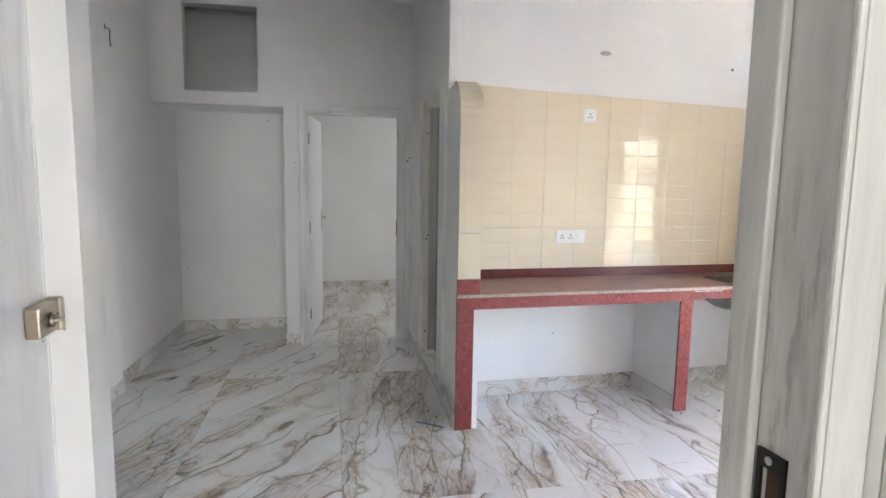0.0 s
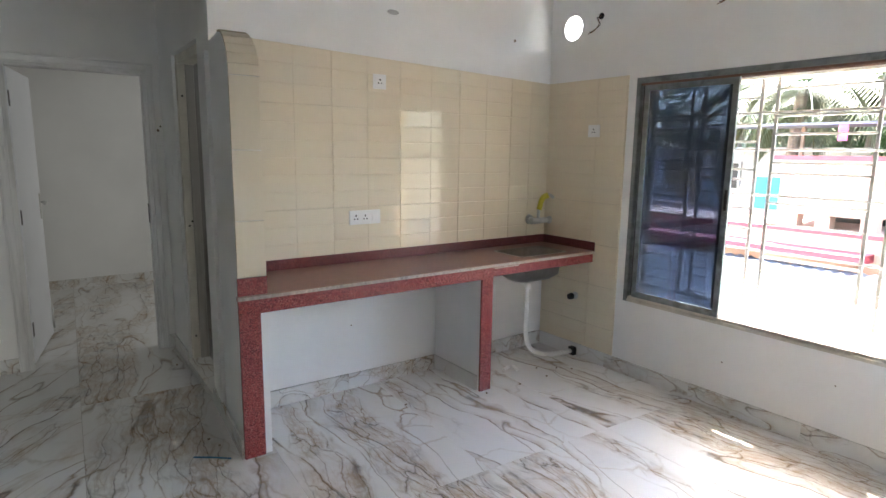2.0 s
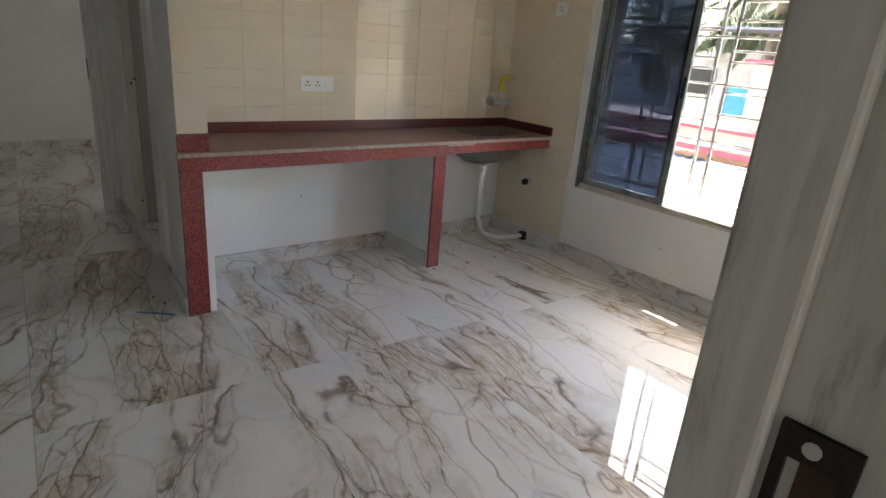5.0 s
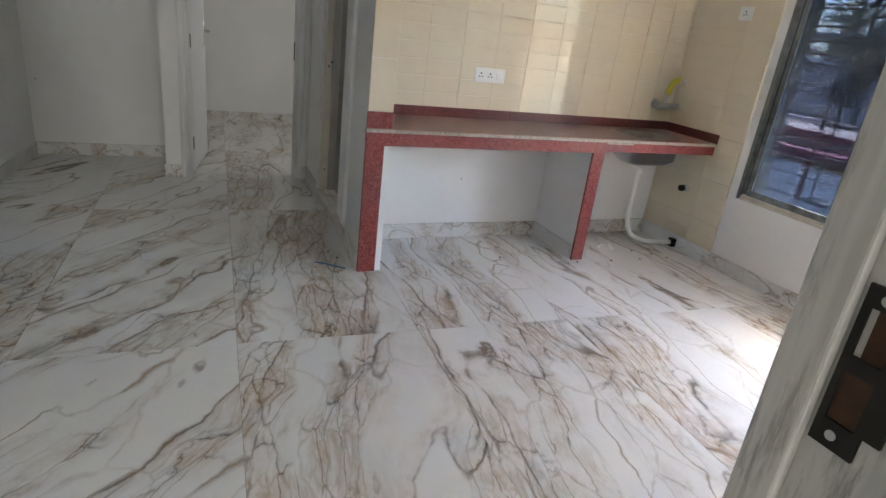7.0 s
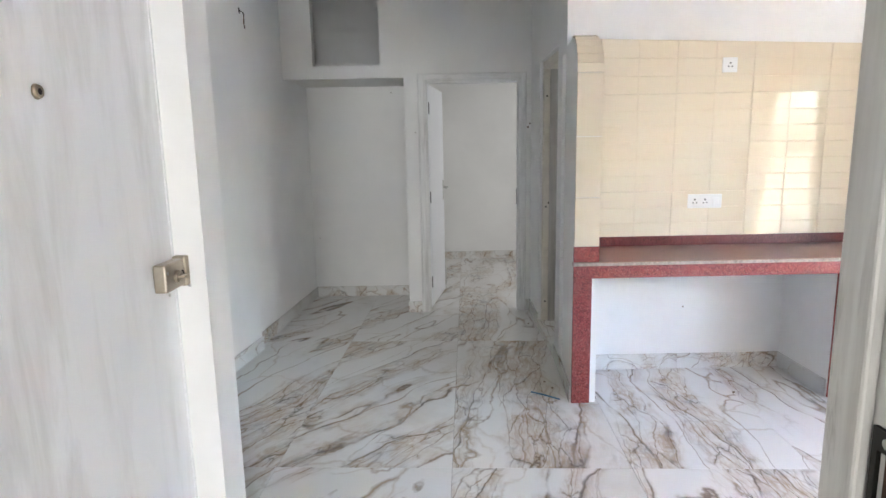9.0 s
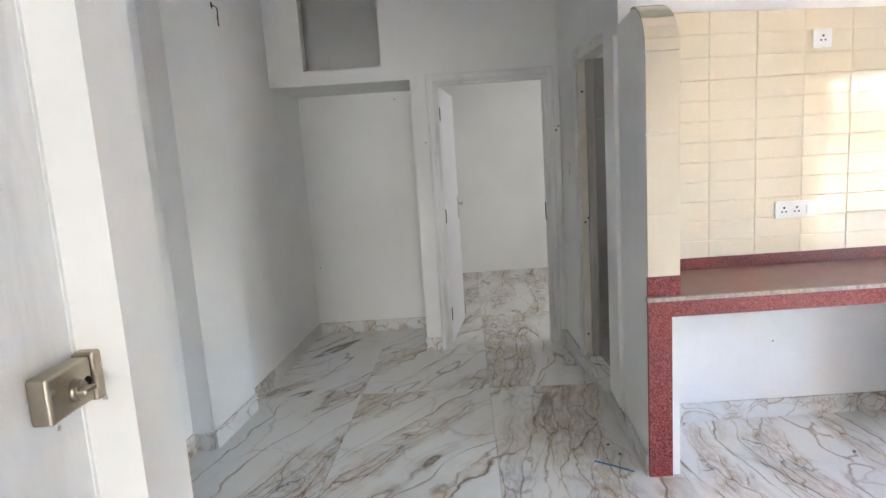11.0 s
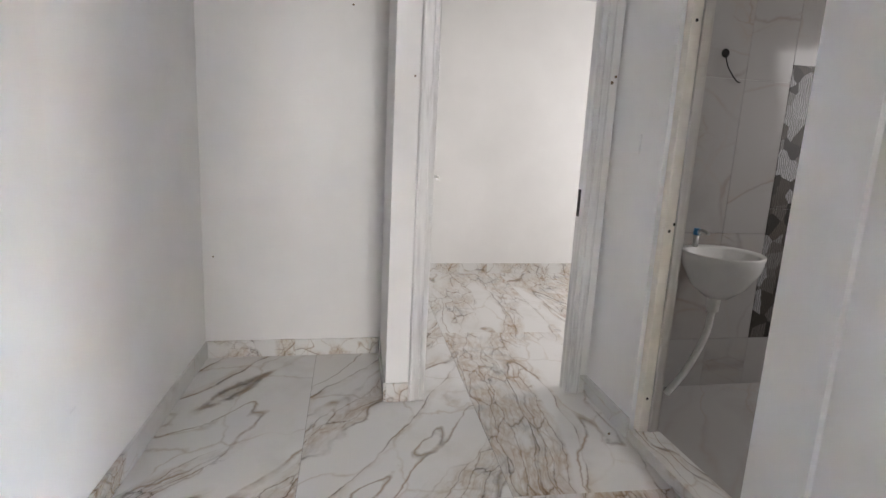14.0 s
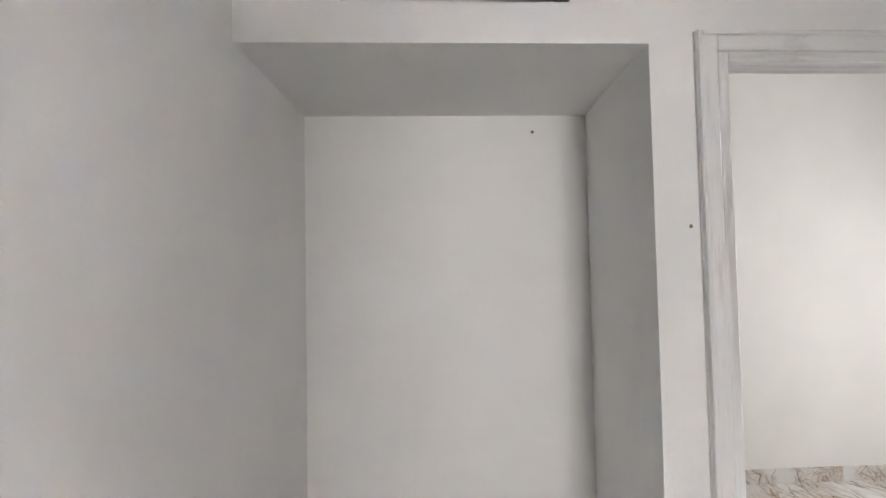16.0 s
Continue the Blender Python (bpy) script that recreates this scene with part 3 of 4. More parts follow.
# bathroom frame and threshold
bf = thing("bathroom_door_frame", (1.33, 4.6, 0), "cream and grey wooden frame of the bathroom doorway", "door frame")
for nm, r, m in (("jamb", (1.295, 1.345, 4.575, 4.6195, 0, 2.119), CREAM_WOOD), ("rebate", (1.345, 1.385, 4.566, 4.6195, 0, 2.119), GREY_WOOD), ("rebate_stop", (1.385, 1.40, 4.578, 4.6195, 0, 2.10), GREY_WOOD),
                 ("jamb", (1.30, 1.40, 3.8805, 3.905, 0, 2.119), CREAM_WOOD), ("head", (1.30, 1.40, 3.906, 4.565, 2.06, 2.119), CREAM_WOOD)):
    under(bf, nm, bevel(boxes(r), 0.003, 1), m)
for z in (0.22, 1.0, 1.03, 1.86):
    under(bf, "screw_hole", cyl(bmesh.new(), (1.32 + 0.02 * (z == 1.03), 4.5742, z), (1.32 + 0.02 * (z == 1.03), 4.578, z), 0.007, None, 10), BLACK)
bm = prism(bmesh.new(), [(1.262, 4.61), (1.25, 3.882), (1.40, 3.906), (1.40, 4.564)], 0, 0.055)
structure("trim_threshold", bm, SKIRT_MARBLE, "marble threshold strip of the bathroom doorway")


# ---- skirting ----
def skirting(name, x0, y0, x1, y1, inward, h=0.1, t=0.011, length=0.6, label="grey veined marble skirting"):
    """A run of marble strips along a wall; inward: which side (1: to the left of the way)."""
    a, b = Vector((x0, y0, 0)), Vector((x1, y1, 0))
    d = (b - a).normalized()
    n = Vector((-d.y, d.x, 0)) * inward
    total = (b - a).length
    root = tagged(new(name), label, "", "", "structure")
    count = max(1, round(total / length))
    step = total / count
    for i in range(count):
        p, q = a + d * (i * step + 0.0008), a + d * ((i + 1) * step - 0.0008)
        lean = t + random.uniform(0, 0.002)
        bm = prism(bmesh.new(), [(p.x, p.y), (q.x, q.y), ((q + n * lean).x, (q + n * lean).y), ((p + n * lean).x, (p + n * lean).y)], 0, h + random.uniform(-0.002, 0.002))
        c = (p + q) / 2
        for v in bm.verts:
            v.co -= c
        ob = part("strip", bm, SKIRT_MARBLE, root)
        ob.location = c
    return root


skirting("baseboard_niche", -0.80, NICHE_BACK, 0.217, NICHE_BACK, -1)
skirting("baseboard_niche_side", 0.217, NICHE_BACK, NX1, D0, -1)
skirting("baseboard_strip", NX1, D0, 0.295, D0, -1)
skirting("baseboard_corner", 1.24, D0, 1.285, D0, -1)
skirting("baseboard_bath", 1.284, D0 - 0.012, 1.276, 4.62, -1)
skirting("baseboard_stub", 1.262, 3.88, 1.206, PF + 0.014, -1)
for (p, q) in zip(LEFT, LEFT[1:]):
    skirting("baseboard_west", p[0], p[1], q[0], q[1], 1 if p[1] > q[1] + 0.01 else -1 if q[0] > p[0] else 1)
skirting("baseboard_block", -0.29, 1.96, -0.29, 1.775, 1)
skirting("baseboard_block_end", -0.28, 1.775, -0.44, 1.775, 1)
skirting("baseboard_block_back", -0.29, 1.96, -1.2, 1.96, -1)
skirting("baseboard_east", W0, K0, W0, 0.966, -1)
skirting("baseboard_kitchen", SX1, K0, 2.70, K0, -1)
skirting("baseboard_kitchen_sink", 2.79, K0, W0, K0, -1)
skirting("baseboard_support", 2.70, PF + 0.03, 2.70, K0, 1)
skirting("baseboard_south", *SOUTH[0], *SOUTH[1], 1)
skirting("baseboard_bedroom", -1.4, BED_FAR, W0, BED_FAR, -1)

# ---- kitchen counter ----
CT = 0.832
SK = (3.09, 3.52, 3.17, 3.46)   # sink opening
counter = thing("kitchen_counter", (2.45, 3.35, 0), "dusty red granite kitchen counter with granite-faced legs", "kitchen counter")
bm = bmesh.new()
outer = [(SX1 + 0.003, PF - 0.012), (W0, PF - 0.012), (W0, K0), (SX1 + 0.003, K0)]
inner = [(SK[0], SK[2]), (SK[1], SK[2]), (SK[1], SK[3]), (SK[0], SK[3])]
rim = [[[bm.verts.new((x, y, z)) for x, y in loop] for loop in (outer, inner)] for z in (CT - 0.022, CT)]
for k in range(4):
    n_ = (k + 1) % 4
    for lev in rim:
        bm.faces.new((lev[0][k], lev[0][n_], lev[1][n_], lev[1][k]))
    for w_ in (0, 1):
        bm.faces.new((rim[0][w_][k], rim[0][w_][n_], rim[1][w_][n_], rim[1][w_][k]))
bmesh.ops.recalc_face_normals(bm, faces=bm.faces)
top = under(counter, "worktop", bm, GRANITE_TOP, "dusty brownish-red granite worktop")
EDGE = varied("raw_chipped_granite_edge", (0.42, 0.35, 0.31), 0.8, 0, 60, 0.4)
under(counter, "worktop_nose", boxes((SX0 - 0.006, SX1 + 0.003, PF - 0.012, PF + 0.011, CT - 0.022, CT)), GRANITE_TOP)
under(counter, "raw_edge", boxes((SX0 - 0.005, W0 - 0.002, PF - 0.0155, PF - 0.0125, CT - 0.02, CT - 0.003)), EDGE, "chipped pale granite edge")
under(counter, "fascia", bevel(boxes((SX0, 2.79, PF, PF + 0.018, 0.738, CT - 0.0225)), 0.001, 1), GRANITE)
under(counter, "fascia", bevel(boxes((2.792, W0 - 0.012, PF + 0.002, PF + 0.018, 0.748, CT - 0.0225)), 0.001, 1), GRANITE)
under(counter, "leg_face", bevel(boxes((SX0 + 0.001, SX0 + 0.104, PF + 0.001, PF + 0.018, 0.0, 0.7375)), 0.001, 1), GRANITE)
under(counter, "leg_face", bevel(boxes((2.70, 2.788, PF + 0.001, PF + 0.018, 0.0, 0.7375)), 0.001, 1), GRANITE)
under(counter, "support_wall", boxes((2.703, 2.786, PF + 0.0185, K0, 0.0, CT - 0.0225)), PAINT, "white plastered support wall")
under(counter, "upstand", boxes((SX1 + 0.002, W0 - 0.002, K0 - 0.019, K0 - 0.001, CT + 0.0005, CT + 0.062)), GRANITE_DARK, "dark red granite upstand")
under(counter, "upstand", boxes((W0 - 0.02, W0 - 0.002, PF - 0.01, K0 - 0.02, CT + 0.0005, CT + 0.062)), GRANITE_DARK, "dark red granite upstand")
under(counter, "end_block", boxes((SX0 - 0.001, SX1 + 0.001, PF - 0.001, PF + 0.011, CT + 0.0005, 0.918)), GRANITE, "red granite block under the tiled end")
under(counter, "mortar_smear", boxes((2.78, 2.99, PF - 0.0165, PF - 0.0158, CT - 0.03, CT - 0.023)), EDGE)

# sink, bowl and waste
sink = thing("kitchen_sink", (3.3, 3.32, CT), "stainless steel single-bowl kitchen sink set in the worktop", "sink")
bm = bmesh.new()
rings = []
for inset, z in ((-0.014, CT + 0.003), (0.0, CT + 0.003), (0.006, CT - 0.004), (0.02, CT - 0.16), (0.06, CT - 0.195), (0.12, CT - 0.20)):
    x0, x1, y0, y1 = SK[0] + inset, SK[1] - inset, SK[2] + inset, SK[3] - inset
    r = 0.05 + 0.1 * max(0, inset)
    r = min(r, (y1 - y0) / 2 - 0.001)
    ring_ = []
    for cx, cy_, a0 in ((x1 - r, y1 - r, 0), (x0 + r, y1 - r, 90), (x0 + r, y0 + r, 180), (x1 - r, y0 + r, 270)):
        for k in range(6):
            a = radians(a0 + 90 * k / 5)
            ring_.append(bm.verts.new((cx + r * math.cos(a), cy_ + r * math.sin(a), z)))
    rings.append(ring_)
for a, b in zip(rings, rings[1:]):
    for k in range(len(a)):
        f = bm.faces.new((a[k], a[(k + 1) % len(a)], b[(k + 1) % len(a)], b[k]))
        f.smooth = True
bm.faces.new(rings[-1])
under(sink, "bowl", bm, varied("dull_sink_steel", (0.30, 0.29, 0.28), 0.3, 1.0, 25, 0.12))
under(sink, "waste_fitting", cyl(cyl(bmesh.new(), (3.3, 3.32, CT - 0.225), (3.3, 3.32, CT - 0.202), 0.03, 0.045, 20), (3.3, 3.32, CT - 0.27), (3.3, 3.32, CT - 0.225), 0.024, 0.024, 20), PLASTIC, "white plastic waste fitting")
pts = curve_pts([(3.3, 3.32, 0.57), (3.302, 3.32, 0.40), (3.31, 3.33, 0.22), (3.36, 3.33, 0.10), (3.47, 3.30, 0.045), (3.60, 3.26, 0.04), (3.715, 3.235, 0.045)], 7)
under(sink, "waste_hose", tube(bmesh.new(), pts, 0.017, 12), PLASTIC, "bent white waste hose")
under(sink, "hose_collar", bevel(boxes((3.69, 3.73, 3.21, 3.262, 0.012, 0.075)), 0.004, 1), DARK_METAL, "dark drain collar")

# swan tap on the tiled wall
tap = thing("wall_tap", (3.56, 3.6, 1.02), "chrome wall tap with a yellow wrapper on its spout", "tap")
bm = cyl(bmesh.new(), (3.56, 3.604, 1.02), (3.56, 3.592, 1.02), 0.03, 0.026, 20)
cyl(bm, (3.56, 3.592, 1.02), (3.56, 3.52, 1.015), 0.015, 0.017, 16)
cyl(bm, (3.52, 3.525, 1.016), (3.645, 3.525, 1.016), 0.02, 0.017, 16)
under(tap, "body", bm, STEEL)
under(tap, "knob", cyl(cyl(bmesh.new(), (3.645, 3.525, 1.016), (3.675, 3.525, 1.016), 0.017, 0.024, 12), (3.675, 3.525, 1.016), (3.683, 3.525, 1.016), 0.024, 0.015, 12), STEEL)
under(tap, "spout", tube(bmesh.new(), curve_pts([(3.575, 3.525, 1.03), (3.577, 3.52, 1.10), (3.59, 3.505, 1.155), (3.625, 3.485, 1.175), (3.655, 3.47, 1.155)], 5), 0.010, 10), STEEL)
under(tap, "wrapper", tube(bmesh.new(), curve_pts([(3.577, 3.521, 1.085), (3.59, 3.505, 1.152), (3.622, 3.487, 1.172)], 5), 0.019, 7), YELLOW, "crumpled yellow plastic wrapper")

for o_ in tap.children:
    o_.location = (0, 0, 0)
    o_.scale = (1.25, 1.0, 1.25)

valve = thing("angle_valve", (3.72, 3.25, 0.47), "dark angle valve on the tiled wall under the sink", "valve")
under(valve, "stem", cyl(bmesh.new(), (3.7295, 3.25, 0.47), (3.69, 3.25, 0.47), 0.012, None, 12), STEEL)
under(valve, "knob", cyl(bmesh.new(), (3.69, 3.25, 0.47), (3.66, 3.25, 0.47), 0.026, 0.022, 8), DARK_METAL)
under(valve, "flange", cyl(bmesh.new(), (3.7295, 3.25, 0.47), (3.724, 3.25, 0.47), 0.027, None, 16), STEEL)


# ---- sockets ----
def plate(name, label, place, turn, w, h, gangs):
    """A wall plate. gangs: rows of (kind, x offset)."""
    t = new(name)
    t.location = place
    t.rotation_euler = (0, 0, radians(turn))
    tagged(t, label, "socket" if "socket" in name else "switch")
    part("plate", bevel(boxes((-w / 2, w / 2, -0.011, 0, -h / 2, h / 2)), 0.003, 2), PLASTIC, t)
    for kind, x in gangs:
        if kind == "socket":
            part("module", boxes((x - 0.021, x + 0.021, -0.0125, -0.0112, -0.024, 0.024)), PLASTIC, t)
            for dx, dz, r in ((0, 0.011, 0.0056), (-0.0105, -0.009, 0.0046), (0.0105, -0.009, 0.0046)):
                part("pin_hole", cyl(bmesh.new(), (x + dx, -0.0124, dz), (x + dx, -0.0131, dz), r, None, 10), BLACK, t)
        else:
            part("rocker", bevel(boxes((x - 0.02, x + 0.02, -0.017, -0.0112, -0.023, 0.023)), 0.003, 2), PLASTIC, t)
    return t


plate("double_socket", "white plate with two sockets and a switch on the tiled wall", (2.145, K0 - 0.0125, 1.112), 0, 0.215, 0.088, (("socket", -0.065), ("socket", 0.0), ("switch", 0.065)))
plate("single_socket", "small white square socket high on the tiled wall", (2.253, K0 - 0.0125, 1.94), 0, 0.09, 0.088, (("socket", 0.0),))
plate("single_socket", "small white square socket on the tiles beside the window", (W0 - 0.0125, 3.155, 1.68), -90, 0.10, 0.085, (("socket", 0.0),))
sp = (2.25, 0.42 + 0.1888 * (2.25 - 0.8555), 1.17)
plate("switch_board", "white switch plate with loose cover on the plaster wall", sp, 180 + 10.7, 0.09, 0.11, (("switch", -0.0), ))


# ---- loose wires, holes and marks ----
def wire_hole(label, place, normal, drop):
    w = thing("wire_outlet", place, label, "wire outlet", "wire outlets")
    p, n = Vector(place), Vector(normal)
    under(w, "hole", cyl(bmesh.new(), p, p + n * 0.002, 0.022, None, 14), BLACK)
    s = Vector((n.y, -n.x, 0))
    for k, col in ((0.0, COPPER), (0.012, DARK_METAL)):
        pts = curve_pts([p + n * 0.002 + s * k, p + n * 0.03 + s * k + Vector((0, 0, -0.02)), p + n * 0.025 - s * k + Vector((0, 0, -drop * 0.6)), p + n * 0.04 + s * (0.03 + k) + Vector((0, 0, -drop)), p + n * 0.05 + s * (0.07 - k) + Vector((0, 0, -drop - 0.015 + k))], 5)
        under(w, "wire", tube(bmesh.new(), pts, 0.0025, 6), col)


wire_hole("loose brown wires hanging from a hole in the plaster", (W0, 3.16, 2.453), (-1, 0, 0), 0.10)
wire_hole("loose brown wires hanging from a hole in the plaster", (W0, 2.23, 2.50), (-1, 0, 0), 0.12)
wire_hole("loose wires hanging from a hole in the plaster", (-0.922, 4.29, 2.46), (1, 0, 0), 0.12)
FLAT = cyl(bmesh.new(), (2.36, K0, 2.363), (2.36, K0 - 0.006, 2.363), 0.042, 0.036, 24)
for v_ in FLAT.verts:
    v_.co.z = 2.363 + (v_.co.z - 2.363) * 0.35
bulb = thing("ceiling_hook_box", (2.36, K0, 2.363), "round plastic cover on the plaster above the tiles", "junction cover")
under(bulb, "cover", FLAT, varied("dull_grey_cover", (0.42, 0.41, 0.40), 0.6))


def speck(name, place, normal, r, mat, label):
    p, n = Vector(place), Vector(normal)
    ob = part(name, cyl(bmesh.new(), p, p + n * 0.0012, r, r * 0.8, 9), mat)
    tagged(ob, label, "wall hole", "plug holes")


BROWN = varied("bare_plaster_hole", (0.20, 0.15, 0.10), 0.9)
for place, r in (((1.254, D0, 1.646), 0.009), ((1.272, D0, 1.675), 0.007), ((0.272, D0, 1.615), 0.005), ((-0.745, NICHE_BACK, 0.607), 0.005), ((3.37, K0, 2.31), 0.010), ((2.05, K0, 0.42), 0.005), ((0.02, NICHE_BACK, 2.02), 0.006)):
    speck("plug_hole", place, (0, -1, 0), r, BROWN, "small drilled hole in the white plaster")
for place, r in (((W0, 2.1, 0.30), 0.005), ((W0, 1.5, 0.36), 0.004)):
    speck("plug_hole", place, (-1, 0, 0), r, BROWN, "small drilled hole in the white plaster")
cov = part("wall_box_cover", boxes((-0.9135, -0.9115, 4.20, 4.27, 0.40, 0.46)), PAINT)
tagged(cov, "painted-over square box cover low on the plaster wall", "box cover")
cov = part("wall_box_cover", bevel(boxes((1.2725, 1.279, 4.815, 4.895, 1.315, 1.405)), 0.002, 1), PAINT)
tagged(cov, "painted-over square box cover beside the bathroom doorway", "box cover")

# litter on the floor
lit = thing("plastic_strip", (1.08, 3.21, 0), "thin blue plastic strip lying on the marble floor", "litter")
under(lit, "strip", tube(bmesh.new(), [(1.0, 3.27, 0.004), (1.07, 3.22, 0.005), (1.15, 3.155, 0.004)], 0.004, 6), BLUE)
for place, turn in (((3.10, 3.30), 0.3), ((3.16, 3.27), 1.2)):
    bit = thing("pipe_offcut", (place[0], place[1], 0), "short white plastic pipe offcut on the floor", "litter", "offcuts")
    a = Vector((math.cos(turn), math.sin(turn), 0)) * 0.035
    under(bit, "tube", cyl(bmesh.new(), Vector((*place, 0.011)) - a, Vector((*place, 0.011)) + a, 0.011, None, 12), PLASTIC)
rnd = random.Random(4)
for x, y in ((1.14, 3.32), (1.36, 3.17), (1.11, 3.42), (3.3, 3.2), (3.42, 3.12), (3.0, 3.05), (2.72, 3.06), (2.2, 3.2), (1.2, 4.66), (3.5, 3.05), (3.25, 3.05)):
    crumb = thing("plaster_crumb", (x, y, 0), "small crumb of plaster on the marble floor", "crumb", "crumbs")
    bm = bmesh.new()
    bmesh.ops.create_icosphere(bm, subdivisions=1, radius=0.007)
    for v in bm.verts:
        v.co = Vector((v.co.x * rnd.uniform(0.7, 1.5), v.co.y * rnd.uniform(0.7, 1.5), max(v.co.z, -0.004) + 0.004))
    part("crumb_body", bm, BROWN, crumb)

# ---- window ----
win = thing("window_1", (W0, 1.96, WZ0), "aluminium sliding window with one dark blue sash, standing half open", "window")
win["kind"] = "structure"
fx0, fx1 = W0 - 0.006, W0 + 0.085
fr = under(win, "window_frame", boxes((fx0, fx1, WY0, WY0 + 0.028, WZ0, WZ1)), ALU, "film-covered aluminium frame")
under(win, "window_frame", boxes((fx0, fx1, WY1 - 0.028, WY1, WZ0, WZ1)), ALU)
under(win, "window_frame", boxes((fx0, fx1, WY0 + 0.028, WY1 - 0.028, WZ1 - 0.035, WZ1)), ALU)
under(win, "window_sill", boxes((fx0, fx1, WY0 + 0.028, WY1 - 0.028, WZ0, WZ0 + 0.018)), TRACK, "bare aluminium track")
for x in (0.004, 0.026, 0.048, 0.07):
    under(win, "track_rail", boxes((W0 + x, W0 + x + 0.004, WY0 + 0.028, WY1 - 0.028, WZ0 + 0.018, WZ0 + 0.036)), TRACK)
    under(win, "track_rail", boxes((W0 + x, W0 + x + 0.004, WY0 + 0.028, WY1 - 0.028, WZ1 - 0.05, WZ1 - 0.035)), varied("brown_head_track", (0.16, 0.08, 0.05), 0.5))
sx0, sx1 = W0 + 0.006, W0 + 0.024
S0, S1 = 2.158, WY1 - 0.055
sash = under(win, "sash", boxes((sx0, sx1, S0, S0 + 0.035, WZ0 + 0.03, WZ1 - 0.045), (sx0, sx1, S1 - 0.035, S1, WZ0 + 0.03, WZ1 - 0.045),
             (sx0, sx1, S0 + 0.035, S1 - 0.035, WZ1 - 0.085, WZ1 - 0.045), (sx0, sx1, S0 + 0.035, S1 - 0.035, WZ0 + 0.03, WZ0 + 0.075)), ALU, "film-covered sash frame")
pane = part("pane", boxes((sx0 + 0.007 - W0, sx0 + 0.011 - W0, S0 + 0.03 - 1.96, S1 - 0.03 - 1.96, 0.07, WZ1 - WZ0 - 0.08)), GLASS_BLUE, sash, "dark blue tinted glass")
pane.visible_shadow = False
part("latch", boxes((-0.002, 0.005, S0 + 0.008 - 1.96, S0 + 0.022 - 1.96, 0.68, 0.80)), DARK_METAL, sash, "dark sash latch")
sx0, sx1 = W0 + 0.03, W0 + 0.048
sash2 = under(win, "sash", boxes((sx0, sx1, S0 + 0.03, S0 + 0.065, WZ0 + 0.03, WZ1 - 0.045), (sx0, sx1, WY1 - 0.066, WY1 - 0.03, WZ0 + 0.03, WZ1 - 0.045),
              (sx0, sx1, S0 + 0.065, WY1 - 0.066, WZ1 - 0.085, WZ1 - 0.045), (sx0, sx1, S0 + 0.065, WY1 - 0.066, WZ0 + 0.03, WZ0 + 0.075)), DARK_METAL, "dark second sash behind")
pane2 = part("pane", boxes((sx0 + 0.007 - W0, sx0 + 0.011 - W0, S0 + 0.06 - 1.96, WY1 - 0.06 - 1.96, 0.07, WZ1 - WZ0 - 0.08)), GLASS_BLUE, sash2, "dark blue tinted glass")
pane2.visible_shadow = False

# iron grill outside
gx = 3.93
grill = thing("window_grill", (gx, 1.96, 0.55), "cream painted iron bar grill outside the window", "window grill")
for y in (1.10, 1.43, 1.521, 2.024, 2.112, 2.46, 2.54, 2.82):
    under(grill, "upright", boxes((gx - 0.004, gx + 0.004, y - 0.009, y + 0.009, 0.62, 1.97)), GRILL)
levels = (1.866, 1.768, 1.718, 1.616, 1.558, 1.455, 1.396, 1.298, 1.226, 1.103, 0.972, 0.908, 0.822, 0.754, 0.660)
for i, z in enumerate(levels):
    spans = ((1.10, 1.43), (1.521, 2.024), (2.112, 2.46), (2.54, 2.82))
    if i % 3 == 1:
        spans = ((1.10, 2.82),)
    for k, (a, b) in enumerate(spans):
        dz = 0.0 if len(spans) == 1 else (0.0, 0.03, -0.012, 0.028)[k]
        under(grill, "rod", cyl(bmesh.new(), (gx, a, z + dz), (gx, b, z + dz), 0.0072, None, 8), GRILL)
under(grill, "bottom_rail", boxes((gx - 0.012, gx + 0.012, 1.08, 2.84, 0.606, 0.630)), GRILL)
under(grill, "top_rail", boxes((gx - 0.012, gx + 0.012, 1.08, 2.84, 1.96, 1.985)), GRILL)
bm = boxes((W1 + 0.0, 4.02, 0.95, 2.98, 0.40, 0.517), (W1, 4.02, 0.95, 1.075, 0.517, 2.05), (W1, 4.02, 2.85, 2.98, 0.517, 2.05))
structure("window_surround", bm, CHAJJA, "peach painted projecting window surround")
bm = boxes((W1, 4.46, 0.3, 3.4, 2.05, 2.15), (4.40, 4.46, 0.3, 3.4, 2.005, 2.05))
structure("sunshade", bm, CHAJJA, "peach painted concrete sunshade over the window")


# ---- outside ----
part("ground", boxes((-300, 400, -300, 300, -3.3, -3.2)), GROUND)
tagged(bpy.data.objects["ground"], "dry bare earth between the houses", "", "", "structure")
bm = boxes((-2.2, 4.02, -9, 9, -3.2, -0.13))
structure("own_storey_below", bm, PINK, "pink painted storey below the flat")

